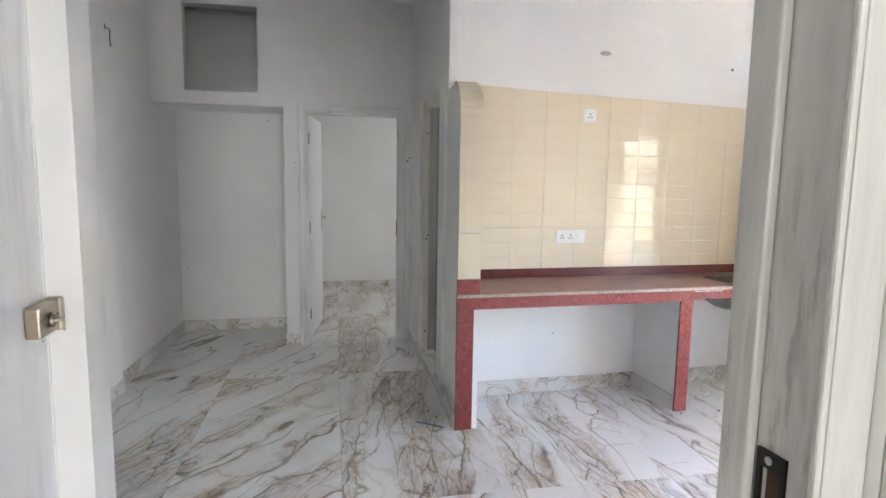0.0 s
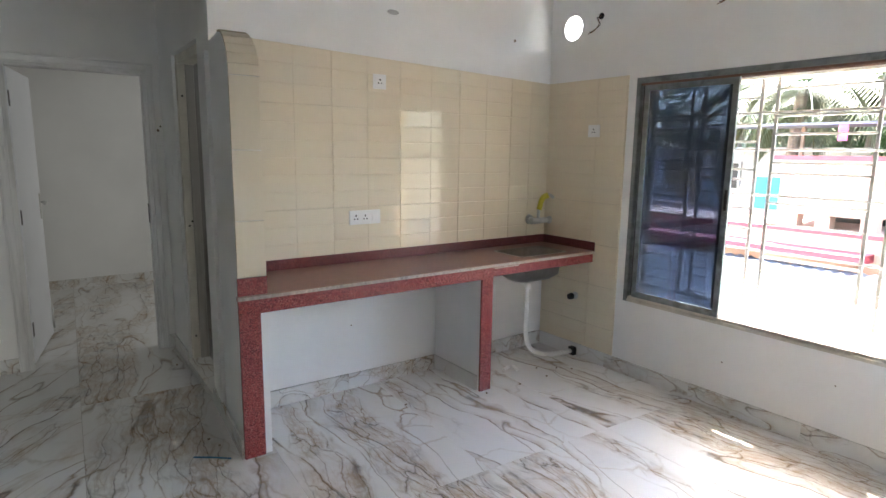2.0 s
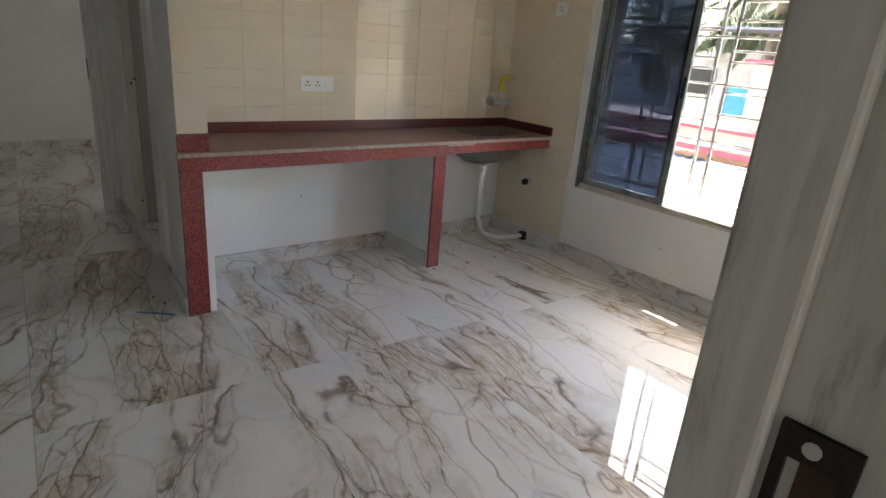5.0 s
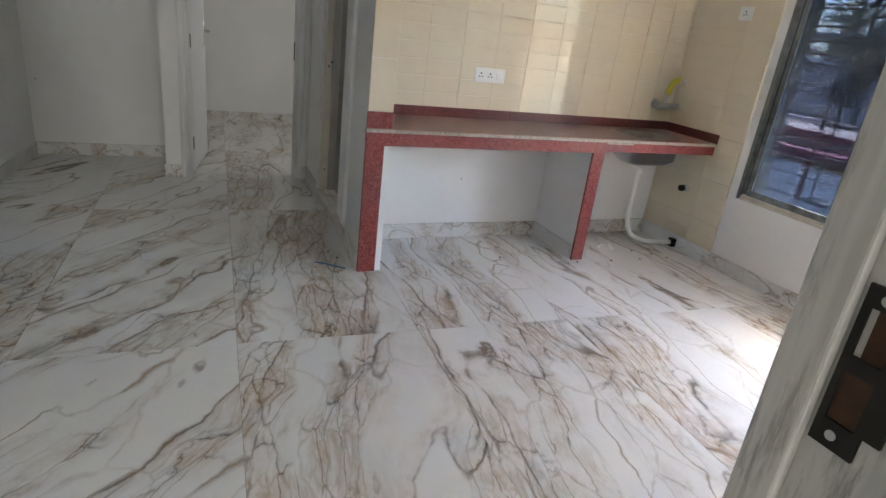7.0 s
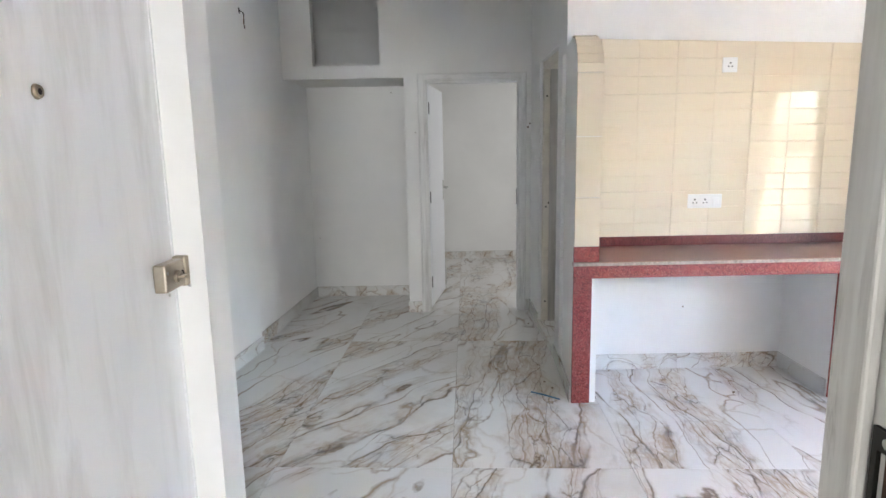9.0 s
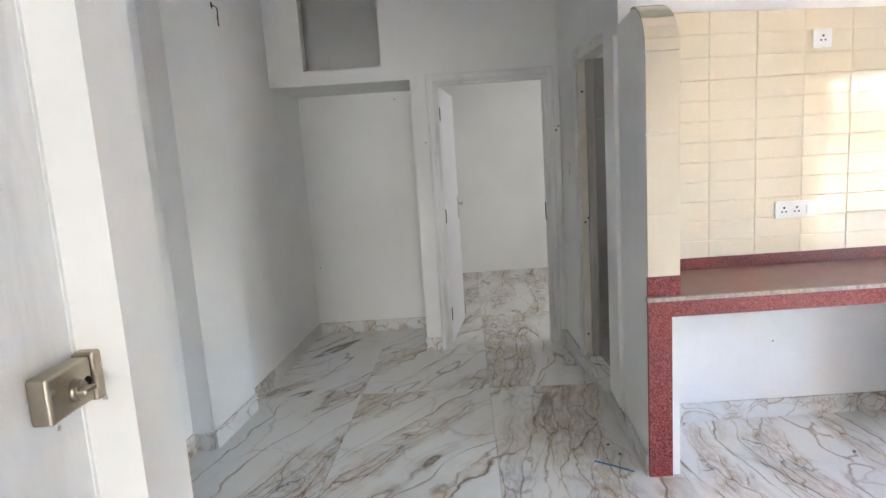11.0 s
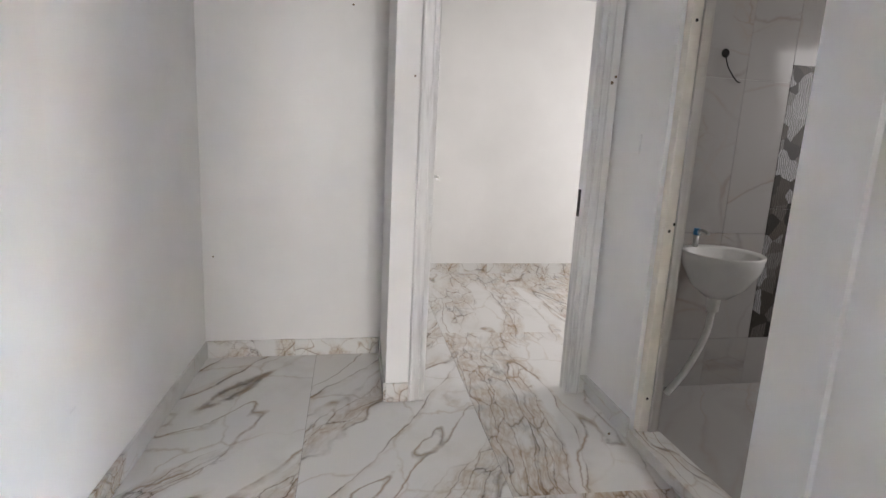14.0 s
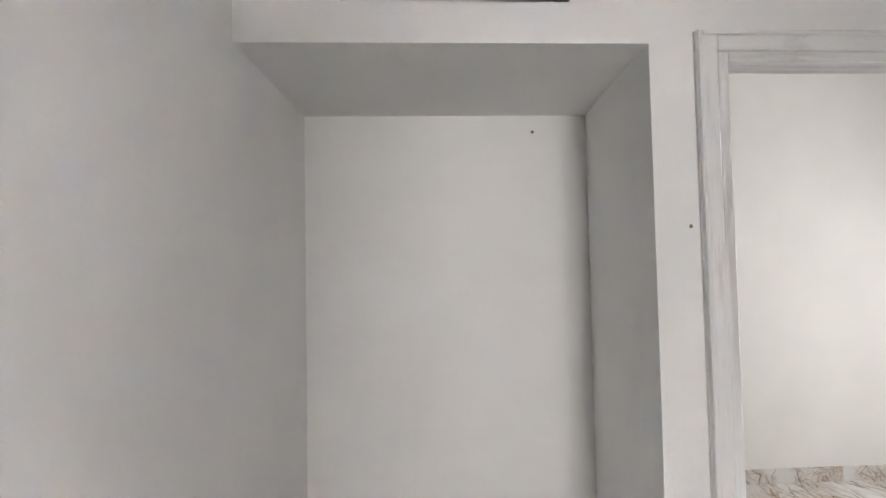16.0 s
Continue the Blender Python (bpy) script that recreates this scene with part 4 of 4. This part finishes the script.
# corrugated sheet roof
roof = thing("sheet_roof", (7.0, 3.0, 0.0), "weathered blue-grey corrugated metal sheet roof", "roof")
x_a, x_b = 4.6, 9.25
za, zb = -0.20, 0.02
for k in range(6):
    bm = bmesh.new()
    y0 = -5 + k * 2.6
    verts = []
    for i in range(66):
        y = y0 + 2.6 * i / 65
        dz = 0.018 * math.sin(2 * math.pi * y / 0.16) + 0.004 * (k % 2)
        verts.append((bm.verts.new((x_a, y, za + dz)), bm.verts.new((x_b, y, zb + dz))))
    for a, b in zip(verts, verts[1:]):
        f = bm.faces.new((a[0], b[0], b[1], a[1]))
        f.smooth = True
    bmesh.ops.solidify(bm, geom=list(bm.faces), thickness=0.003)
    under(roof, "sheet", bm, SHEET)
under(roof, "ridge_beam", boxes((x_a + 0.3, x_a + 0.36, -5, 10.6, za - 0.10, za - 0.03)), DARK_METAL)
for y in (-4, 0, 4, 8):
    under(roof, "post", boxes((x_a + 0.3, x_a + 0.4, y, y + 0.1, -3.2, za - 0.10)), DARK_METAL)

# pink rooftop building with maroon bands
pb = thing("pink_building", (10.2, 3.16, -3.2), "pink rendered rooftop building with maroon bands and ledges", "building")
under(pb, "wall", boxes((9.6, 12.6, 2.88, 9.5, -3.2, 0.46)), PINK, "pink parapet wall")
under(pb, "ledge", boxes((9.12, 9.598, 3.0, 9.5, 0.13, 0.24)), MAROON, "maroon cement ledge")
under(pb, "band", boxes((9.57, 9.598, 2.9, 9.5, 0.43, 0.485)), MAROON)
under(pb, "upper_wall", boxes((10.0, 12.5, 3.13, 4.48, 0.66, 1.47)), PINK, "pink water-tank block")
under(pb, "roof_slab", boxes((9.9, 12.6, 3.05, 4.6, 1.47, 1.535)), MAROON, "maroon roof edge")
for y in (3.16, 3.75, 4.2):
    for x in (10.05, 12.1):
        under(pb, "pillar", boxes((x, x + 0.2, y, y + 0.2, 0.46, 0.66)), PINK)
# dark sheet stands in for the shade in the gap under the tank block
under(pb, "back_wall", boxes((11.3, 11.35, 3.3, 4.4, 0.461, 0.659)), DARK_METAL)
under(pb, "column", boxes((9.48, 9.9, 2.62, 2.86, -3.2, 0.66)), PINK)
under(pb, "ledge", boxes((9.1, 9.9, 2.17, 2.615, 0.22, 0.36)), MAROON, "maroon cement ledge")
under(pb, "ledge_wall", boxes((9.45, 9.9, 2.2, 2.6, -3.2, 0.219)), PINK)
under(pb, "drain_pipe", cyl(bmesh.new(), (9.96, 2.98, 0.3), (9.96, 2.98, 1.5), 0.025, None, 8), MAROON)
pb.location.y += 0.24

# thin sheet canopy beyond
can = thing("sheet_canopy", (12.0, 4.9, 2.1), "thin grey sheet canopy edge on posts", "canopy")
under(can, "sheet", boxes((12.0, 13.2, 3.0, 9.4, 2.08, 2.12)), SHEET)
for y in (3.3, 5.6, 7.8):
    under(can, "post", boxes((12.7, 12.76, y, y + 0.06, -3.2, 2.08)), BARK)
rag = part("hanging_cloth", boxes((12.02, 12.04, 4.62, 4.77, 1.80, 2.079)), CLOTH)
tagged(rag, "pink cloth hanging from the canopy", "cloth")

# white house with a teal door far behind
wh = thing("white_house", (18, 8, -3.2), "weathered white house with a teal door and dark windows", "house")
under(wh, "wall", boxes((17, 22, 5.7, 16.5, -3.2, 1.6)), FAR_WALL)
under(wh, "roof", boxes((16.8, 22.2, 5.5, 16.7, 1.6, 1.75)), FAR_WALL)
for y, z0, z1, m, nm in ((8.2, 0.0, 0.95, TEAL, "door"), (9.4, 0.6, 1.3, DARK_METAL, "window"), (11.0, 0.6, 1.3, DARK_METAL, "window"), (6.4, 0.6, 1.3, DARK_METAL, "window")):
    under(wh, nm, boxes((16.95, 17.0, y - 0.35, y + 0.35, z0, z1)), m)
    under(wh, nm + "_frame", boxes((16.93, 17.0, y - 0.42, y - 0.36, z0, z1), (16.93, 17.0, y + 0.36, y + 0.42, z0, z1), (16.93, 17.0, y - 0.42, y + 0.42, z1 + 0.001, z1 + 0.06)), FAR_WALL)
gh = thing("grey_house", (24, -4, -3.2), "plain weathered house between the trees", "house")
under(gh, "wall", boxes((24, 30, -14, 3, -3.2, 1.2)), FAR_WALL)
under(gh, "roof", boxes((23.7, 30.3, -14.3, 3.3, 1.2, 1.4)), MAROON)


def broadleaf(place, height, spread, seed, count):
    """A tree: tapered trunk, limbs, and leaves in many small sprays."""
    r = random.Random(seed)
    x, y = place
    t = thing("broadleaf_tree", (x, y, -3.2), "dense dark green broadleaf tree behind the roofs", "tree", "broadleaf trees")
    bm = bmesh.new()
    base = Vector((x, y, -3.2))
    crown = Vector((x, y, -3.2 + height * 0.62))
    tube(bm, [base, base + Vector((0.1, 0.05, height * 0.25)), crown], 0.16, 8)
    limbs = []
    for i in range(9):
        a = i * 2.4 + r.uniform(-0.4, 0.4)
        e = crown + Vector((math.cos(a) * spread * r.uniform(0.4, 0.85), math.sin(a) * spread * r.uniform(0.4, 0.85), r.uniform(-0.2, 0.4) * height))
        st = base.lerp(crown, r.uniform(0.5, 1.0))
        tube(bm, [st, st.lerp(e, 0.5) + Vector((0, 0, 0.2)), e], 0.05, 6)
        limbs.append((st, e))
    under(t, "trunk", bm, BARK)
    verts, faces = [], []
    for i in range(count):
        while True:
            p = Vector((r.uniform(-1, 1), r.uniform(-1, 1), r.uniform(-1, 1)))
            if 0.35 < p.length < 1:
                break
        p = p * (0.86 + 0.14 * noise.noise(p * 3 + Vector((seed, 0, 0))) * 3)
        c = Vector((x + p.x * spread, y + p.y * spread, crown.z + 0.06 * height + p.z * height * 0.42)) - Vector((x, y, -3.2))
        up_ = Vector((r.uniform(-1, 1), r.uniform(-1, 1), r.uniform(-0.4, 0.8))).normalized()
        side = up_.orthogonal().normalized()
        for k in range(6):
            a = k * math.pi / 3 + r.uniform(-0.3, 0.3)
            d = (Matrix.Rotation(a, 3, up_) @ side) + up_ * r.uniform(-0.2, 0.3)
            w = d.cross(up_).normalized() * 0.035
            L = r.uniform(0.14, 0.24)
            n = len(verts)
            verts += [c, c + d * L * 0.5 + w, c + d * L + Vector((0, 0, -0.03)), c + d * L * 0.5 - w]
            faces.append((n, n + 1, n + 2, n + 3))
    me = bpy.data.meshes.new("crown")
    me.from_pydata([tuple(v) for v in verts], [], faces)
    me.materials.append(LEAF)
    cr = new("crown", me)
    cr.parent = t
    return t


broadleaf((14.9, 3.0), 7.4, 2.2, 3, 7500)
broadleaf((13.2, 0.6), 5.8, 1.9, 21, 4200)
broadleaf((15.8, -0.6), 7.4, 2.5, 8, 4200)
broadleaf((18.8, 4.9), 7.8, 2.4, 5, 4200)
broadleaf((21.0, 8.6), 8.2, 2.8, 14, 2600)
broadleaf((21.0, 12.5), 8.0, 3.0, 11, 1500)


def palm(place, height, seed):
    r = random.Random(seed)
    x, y = place
    t = thing("coconut_palm", (x, y, -3.2), "coconut palm with drooping fronds behind the roofs", "palm", "palms")
    b = Vector((x, y, -3.2))
    head = b + Vector((0.2, -0.1, height))
    bm = tube(bmesh.new(), curve_pts([b, b + Vector((0.15, 0.05, height * 0.5)), head], 6), 0.13, 10)
    under(t, "trunk", bm, BARK)
    for i in range(22):
        a = i * 2.399
        lift = r.uniform(-0.2, 1.0)
        L = r.uniform(2.3, 3.0)
        d = Vector((math.cos(a), math.sin(a), 0))
        pts = [head + d * (L * s) + Vector((0, 0, lift * L * 0.55 * s - (0.95 + 0.25 * lift) * L * 0.55 * s * s * 1.3)) for s in (0, 0.15, 0.3, 0.45, 0.6, 0.75, 0.9, 1.0)]
        verts, faces = [], []
        side = d.cross(Vector((0, 0, 1)))
        line = curve_pts(pts, 6)
        for j, p in enumerate(line[3:]):
            s = j / len(line)
            for sg in (-1, 1):
                tip = p + side * sg * (0.50 * math.sin(math.pi * min(1, s + 0.12)) + 0.05) + Vector((0, 0, -0.32 - 0.2 * s)) + d * 0.16
                w = d * 0.034
                n = len(verts)
                verts += [p - w, p + w, tip]
                faces.append((n, n + 1, n + 2))
        me = bpy.data.meshes.new("frond")
        me.from_pydata([tuple(v - b) for v in verts], [], faces)
        me.materials.append(PALM)
        fr_ = new("frond", me)
        fr_.parent = t
        ribm = tube(bmesh.new(), [q - b for q in line[::3]], 0.014, 5)
        part("rib", ribm, PALM, fr_)
    return t


palm((15.0, 6.9), 6.3, 2)
palm((17.0, 6.0), 6.6, 6)
palm((19.0, 10.2), 7.0, 9)

# ---- bathroom ----
bm = boxes((B1, W0, 3.74, 3.752, 0.0, 2.15), (W0 - 0.012, W0, 3.752, 5.108, 0.0, 2.15), (B1, B1 + 0.01, 4.63, 5.108, 0.0, 2.15))
structure("wall_bath_cladding", bm, BATH_MARBLE, "grey marble wall tiles of the bathroom")
wb = tagged(new("wall_bath_north"), "grey veined marble wall tiles behind the basin", "", "", "structure")
for x0, x1 in ((1.41, 2.0), (2.0, 2.272), (2.84, 3.3), (3.3, 3.73)):
    for z0, z1 in ((0.0, 0.29), (0.29, 0.9), (0.9, 1.71), (1.71, 2.15)):
        part("tile", boxes((x0 + 0.001, x1 - 0.001, 5.108, 5.12, z0 + 0.001, z1 - 0.001)), BATH_MARBLE, wb)
for z0, z1 in ((0.0, 0.29), (1.80, 2.15)):
    part("tile", boxes((2.273, 2.839, 5.108, 5.12, z0 + 0.001, z1 - 0.001)), BATH_MARBLE, wb)
for z0, z1 in ((0.29, 1.04), (1.04, 1.80)):
    part("mosaic_tile", boxes((2.273, 2.839, 5.106, 5.12, z0 + 0.001, z1 - 0.001)), mos, wb, "dark feather-patterned tile")
structure("floor_bath", boxes((B1, W0, 3.752, 5.108, -0.004, 0.006)), BATH_MARBLE, "grey marble bathroom floor")

basin = thing("wash_basin", (1.86, 4.9, 0.8), "white ceramic wall-hung wash basin with a blue-capped tap", "wash basin")
bm = bmesh.new()
rr = []
for k, (sx, sy, z) in enumerate(((0.07, 0.06, 0.60), (0.16, 0.13, 0.66), (0.22, 0.19, 0.76), (0.235, 0.205, 0.83), (0.23, 0.20, 0.838), (0.20, 0.17, 0.825), (0.15, 0.12, 0.74), (0.03, 0.03, 0.71))):
    ring_ = []
    for i in range(28):
        a = 2 * math.pi * i / 28
        yy = 4.905 + sy * math.sin(a)
        ring_.append(bm.verts.new((1.86 + sx * 0.85 * math.cos(a), min(yy, 5.106), z)))
    rr.append(ring_)
for a, b in zip(rr, rr[1:]):
    for k in range(28):
        f = bm.faces.new((a[k], a[(k + 1) % 28], b[(k + 1) % 28], b[k]))
        f.smooth = True
bm.faces.new(rr[0][::-1])
bm.faces.new(rr[-1])
under(basin, "bowl", bm, CERAMIC)
under(basin, "waste", cyl(bmesh.new(), (1.86, 4.92, 0.52), (1.86, 4.92, 0.60), 0.03, 0.035, 16), PLASTIC)
under(basin, "waste_hose", tube(bmesh.new(), curve_pts([(1.86, 4.92, 0.53), (1.85, 4.93, 0.38), (1.78, 4.95, 0.18), (1.70, 4.98, 0.03)], 6), 0.018, 10), PLASTIC, "white waste hose")
under(basin, "tap", tube(cyl(bmesh.new(), (1.80, 5.05, 0.835), (1.80, 5.05, 0.90), 0.014, None, 12), curve_pts([(1.80, 5.05, 0.89), (1.802, 5.02, 0.93), (1.806, 4.96, 0.92)], 4), 0.009, 8), STEEL, "chrome basin tap")
under(basin, "tap_knob", cyl(bmesh.new(), (1.80, 5.05, 0.90), (1.80, 5.05, 0.935), 0.018, 0.016, 10), BLUE, "blue tap cap")
sh = thing("shower_arm", (2.52, 5.1, 1.98), "chrome shower arm with a hanging wire above the patterned tiles", "shower arm")
under(sh, "arm", tube(cyl(bmesh.new(), (2.5, 5.107, 2.0), (2.5, 5.095, 2.0), 0.028, None, 16), curve_pts([(2.5, 5.1, 2.0), (2.52, 5.02, 2.01), (2.58, 4.93, 1.99)], 5), 0.011, 10), STEEL)
under(sh, "wire", tube(bmesh.new(), curve_pts([(2.5, 5.095, 1.98), (2.515, 5.09, 1.9), (2.53, 5.092, 1.8)], 5), 0.003, 6), BLACK)
bib = thing("bib_tap", (2.62, 5.1, 0.95), "chrome tap wrapped in clear and yellow plastic", "tap")
under(bib, "body", cyl(cyl(bmesh.new(), (2.62, 5.105, 0.95), (2.62, 5.02, 0.95), 0.016, None, 12), (2.62, 5.03, 0.95), (2.62, 5.03, 1.05), 0.008, 0.014, 10), STEEL)
under(bib, "wrapper", tube(bmesh.new(), curve_pts([(2.55, 5.03, 0.90), (2.62, 5.0, 0.88), (2.72, 5.03, 0.85)], 4), 0.035, 7), PLASTIC, "crumpled clear plastic")
under(bib, "yellow_tag", boxes((2.70, 2.75, 5.0, 5.01, 0.81, 0.85)), YELLOW)
wob = thing("bath_wire_outlet", (1.86, 5.108, 1.83), "black wire outlet on the marble bathroom wall", "wire outlet")
under(wob, "hole", cyl(bmesh.new(), (1.86, 5.108, 1.83), (1.86, 5.105, 1.83), 0.022, None, 14), BLACK)
under(wob, "wire", tube(bmesh.new(), curve_pts([(1.86, 5.105, 1.825), (1.875, 5.09, 1.76), (1.93, 5.09, 1.70), (1.96, 5.095, 1.69)], 5), 0.003, 6), BLACK)

# ---- wall tiles ----
kt = tagged(new("wall_kitchen_tiling"), "cream glazed wall tiles with fine grooves above the counter", "", "", "structure")


def groove_tile(w, h, t, cols, rows_):
    """A glazed tile, its face cut by fine grooves."""
    bm = bmesh.new()
    box(bm, 0, w, 0, t - 0.0022, 0, h)
    cw, ch = w / cols, h / rows_
    for i in range(cols):
        for j in range(rows_):
            x0, x1, z0, z1 = i * cw + 0.0008, (i + 1) * cw - 0.0008, j * ch + 0.0011, (j + 1) * ch - 0.0011
            e = 0.0018
            lo = [bm.verts.new((x, t - 0.0021, z)) for x, z in ((x0, z0), (x1, z0), (x1, z1), (x0, z1))]
            hi = [bm.verts.new((x, t, z)) for x, z in ((x0 + e, z0 + e), (x1 - e, z0 + e), (x1 - e, z1 - e), (x0 + e, z1 - e))]
            bm.faces.new(hi)
            for k in range(4):
                bm.faces.new((lo[k], lo[(k + 1) % 4], hi[(k + 1) % 4], hi[k]))
    bmesh.ops.recalc_face_normals(bm, faces=bm.faces)
    return bm


def lay(parent, origin, along, spans, levels_, out, rise=0.0):
    """Tiles on a wall: spans along it, levels up it; out: the way they face; rise: how far the cut top row climbs towards its start."""
    store = {}
    for a, b in spans:
        for z0, z1 in levels_:
            w, h = round(b - a - 0.0012, 4), round(z1 - z0 - 0.0016, 4)
            cut = a if rise and z1 == levels_[-1][1] else None
            if (w, h, cut) not in store:
                bm = groove_tile(w, h, 0.010, max(1, round(w / 0.235)), max(1, round(h / 0.1)))
                if cut is not None:
                    for v in bm.verts:
                        v.co.z *= 1 + rise * (spans[-1][1] - a - v.co.x) / h
                store[w, h, cut] = mesh_of("tile", bm, CREAM)
            ob = new("tile", store[w, h, cut])
            ob.parent = parent
            o = Vector(origin) + Vector(along) * (a + 0.0006)
            ax = Vector(along)
            m = Matrix((ax, Vector(out), Vector((0, 0, 1)))).transposed().to_4x4()
            tilt = Matrix.Rotation(random.uniform(-0.0007, 0.0007), 4, "Z") @ Matrix.Rotation(random.uniform(-0.0009, 0.0009), 4, "X")
            ob.matrix_basis = Matrix.Translation(o + Vector((0, 0, z0 + 0.0008))) @ m @ tilt
    return parent


ZL = ((0.879, 1.178), (1.178, 1.477), (1.477, 1.776), (1.776, 2.036))
cols = [(SX1, 1.466), (1.466, 1.936), (1.936, 2.406), (2.406, 2.876), (2.876, 3.346), (3.346, 3.730)]
grout = boxes((SX1, W0, K0 - 0.0035, K0 - 0.0005, 0.835, 2.036))
for v in grout.verts:
    if v.co.z > 2:
        v.co.z += 0.031 * (W0 - v.co.x)
structure("grout_kitchen", grout, GROUT, "cream grout")
lay(kt, (0, K0 - 0.003, 0), (1, 0, 0), cols, ZL, (0, -1, 0), 0.031)
et = tagged(new("wall_east_tiling"), "cream glazed wall tiles beside the window", "", "", "structure")
structure("grout_east", boxes((W0 - 0.0035, W0 - 0.0005, 2.895, K0 - 0.004, 0.1, 2.036)), GROUT, "cream grout")
ZE = ((0.106, 0.281), (0.281, 0.580), (0.580, 0.879)) + ZL
lay(et, (W0 - 0.003, 0, 0), (0, 1, 0), [(2.897, 3.14), (3.14, 3.608)], ZE, (-1, 0, 0))
st = tagged(new("stub_tiling"), "cream glazed tiles on the rounded stub wall end", "", "", "structure")
for z0, z1 in ((0.919, 1.19), (1.19, 1.518), (1.518, 1.85)):
    ob = part("tile", bevel(boxes((0, SX1 - SX0 - 0.002, 0, 0.0115, 0, z1 - z0 - 0.003)), 0.0012, 1), CREAM, st)
    ob.location = (SX0 + 0.001, PF + 0.0002, z0 + 0.0015)
for i in range(7):
    a0, a1 = math.pi / 2 * i / 7 + 0.006, math.pi / 2 * (i + 1) / 7 - 0.006
    bm = bmesh.new()
    ring_ = []
    for a in (a0, a1):
        for rad in (0.0, 0.0115):
            y = SF + 0.23 - (0.23 + rad) * math.cos(a)
            z = 1.85 + (0.215 + rad) * math.sin(a)
            ring_.append([bm.verts.new((x, y, z)) for x in (SX0 + 0.001 + (y - PF) * 0.1, SX1 + 0.002)])
    q = ring_
    for f in ((q[0][0], q[0][1], q[2][1], q[2][0]), (q[1][0], q[1][1], q[3][1], q[3][0]), (q[0][0], q[0][1], q[1][1], q[1][0]), (q[2][0], q[2][1], q[3][1], q[3][0]), (q[0][0], q[1][0], q[3][0], q[2][0]), (q[0][1], q[1][1], q[3][1], q[2][1])):
        bm.faces.new(f)
    bmesh.ops.recalc_face_normals(bm, faces=bm.faces)
    part("tile", bm, CREAM, st)

# ---- floor tiles ----
TX, TY = 0.830, 1.823
FLOOR_TURN = Matrix.Rotation(radians(-2.8), 4, "Z")      # the tiles lie a little askew to the walls
tile_meshes = [mesh_of("tile", bevel(boxes((-TX / 2 + 0.0008, TX / 2 - 0.0008, -TY / 2 + 0.0008, TY / 2 - 0.0008, -0.012, 0)), 0.0008, 1), m) for m in FLOOR_MARBLES]
for i in range(-3, 5):
    for j in range(-6, 4):
        ob = new("tile", tile_meshes[min(2, max(0, i + 1))])
        ob.parent = floor_slab
        c = FLOOR_TURN @ Vector((TX * (i + 0.5), TY * (j + 0.5), 0))
        ob.matrix_basis = Matrix.Translation((0.50 + c.x, 2.442 + c.y, random.uniform(-0.0003, 0.0))) @ FLOOR_TURN
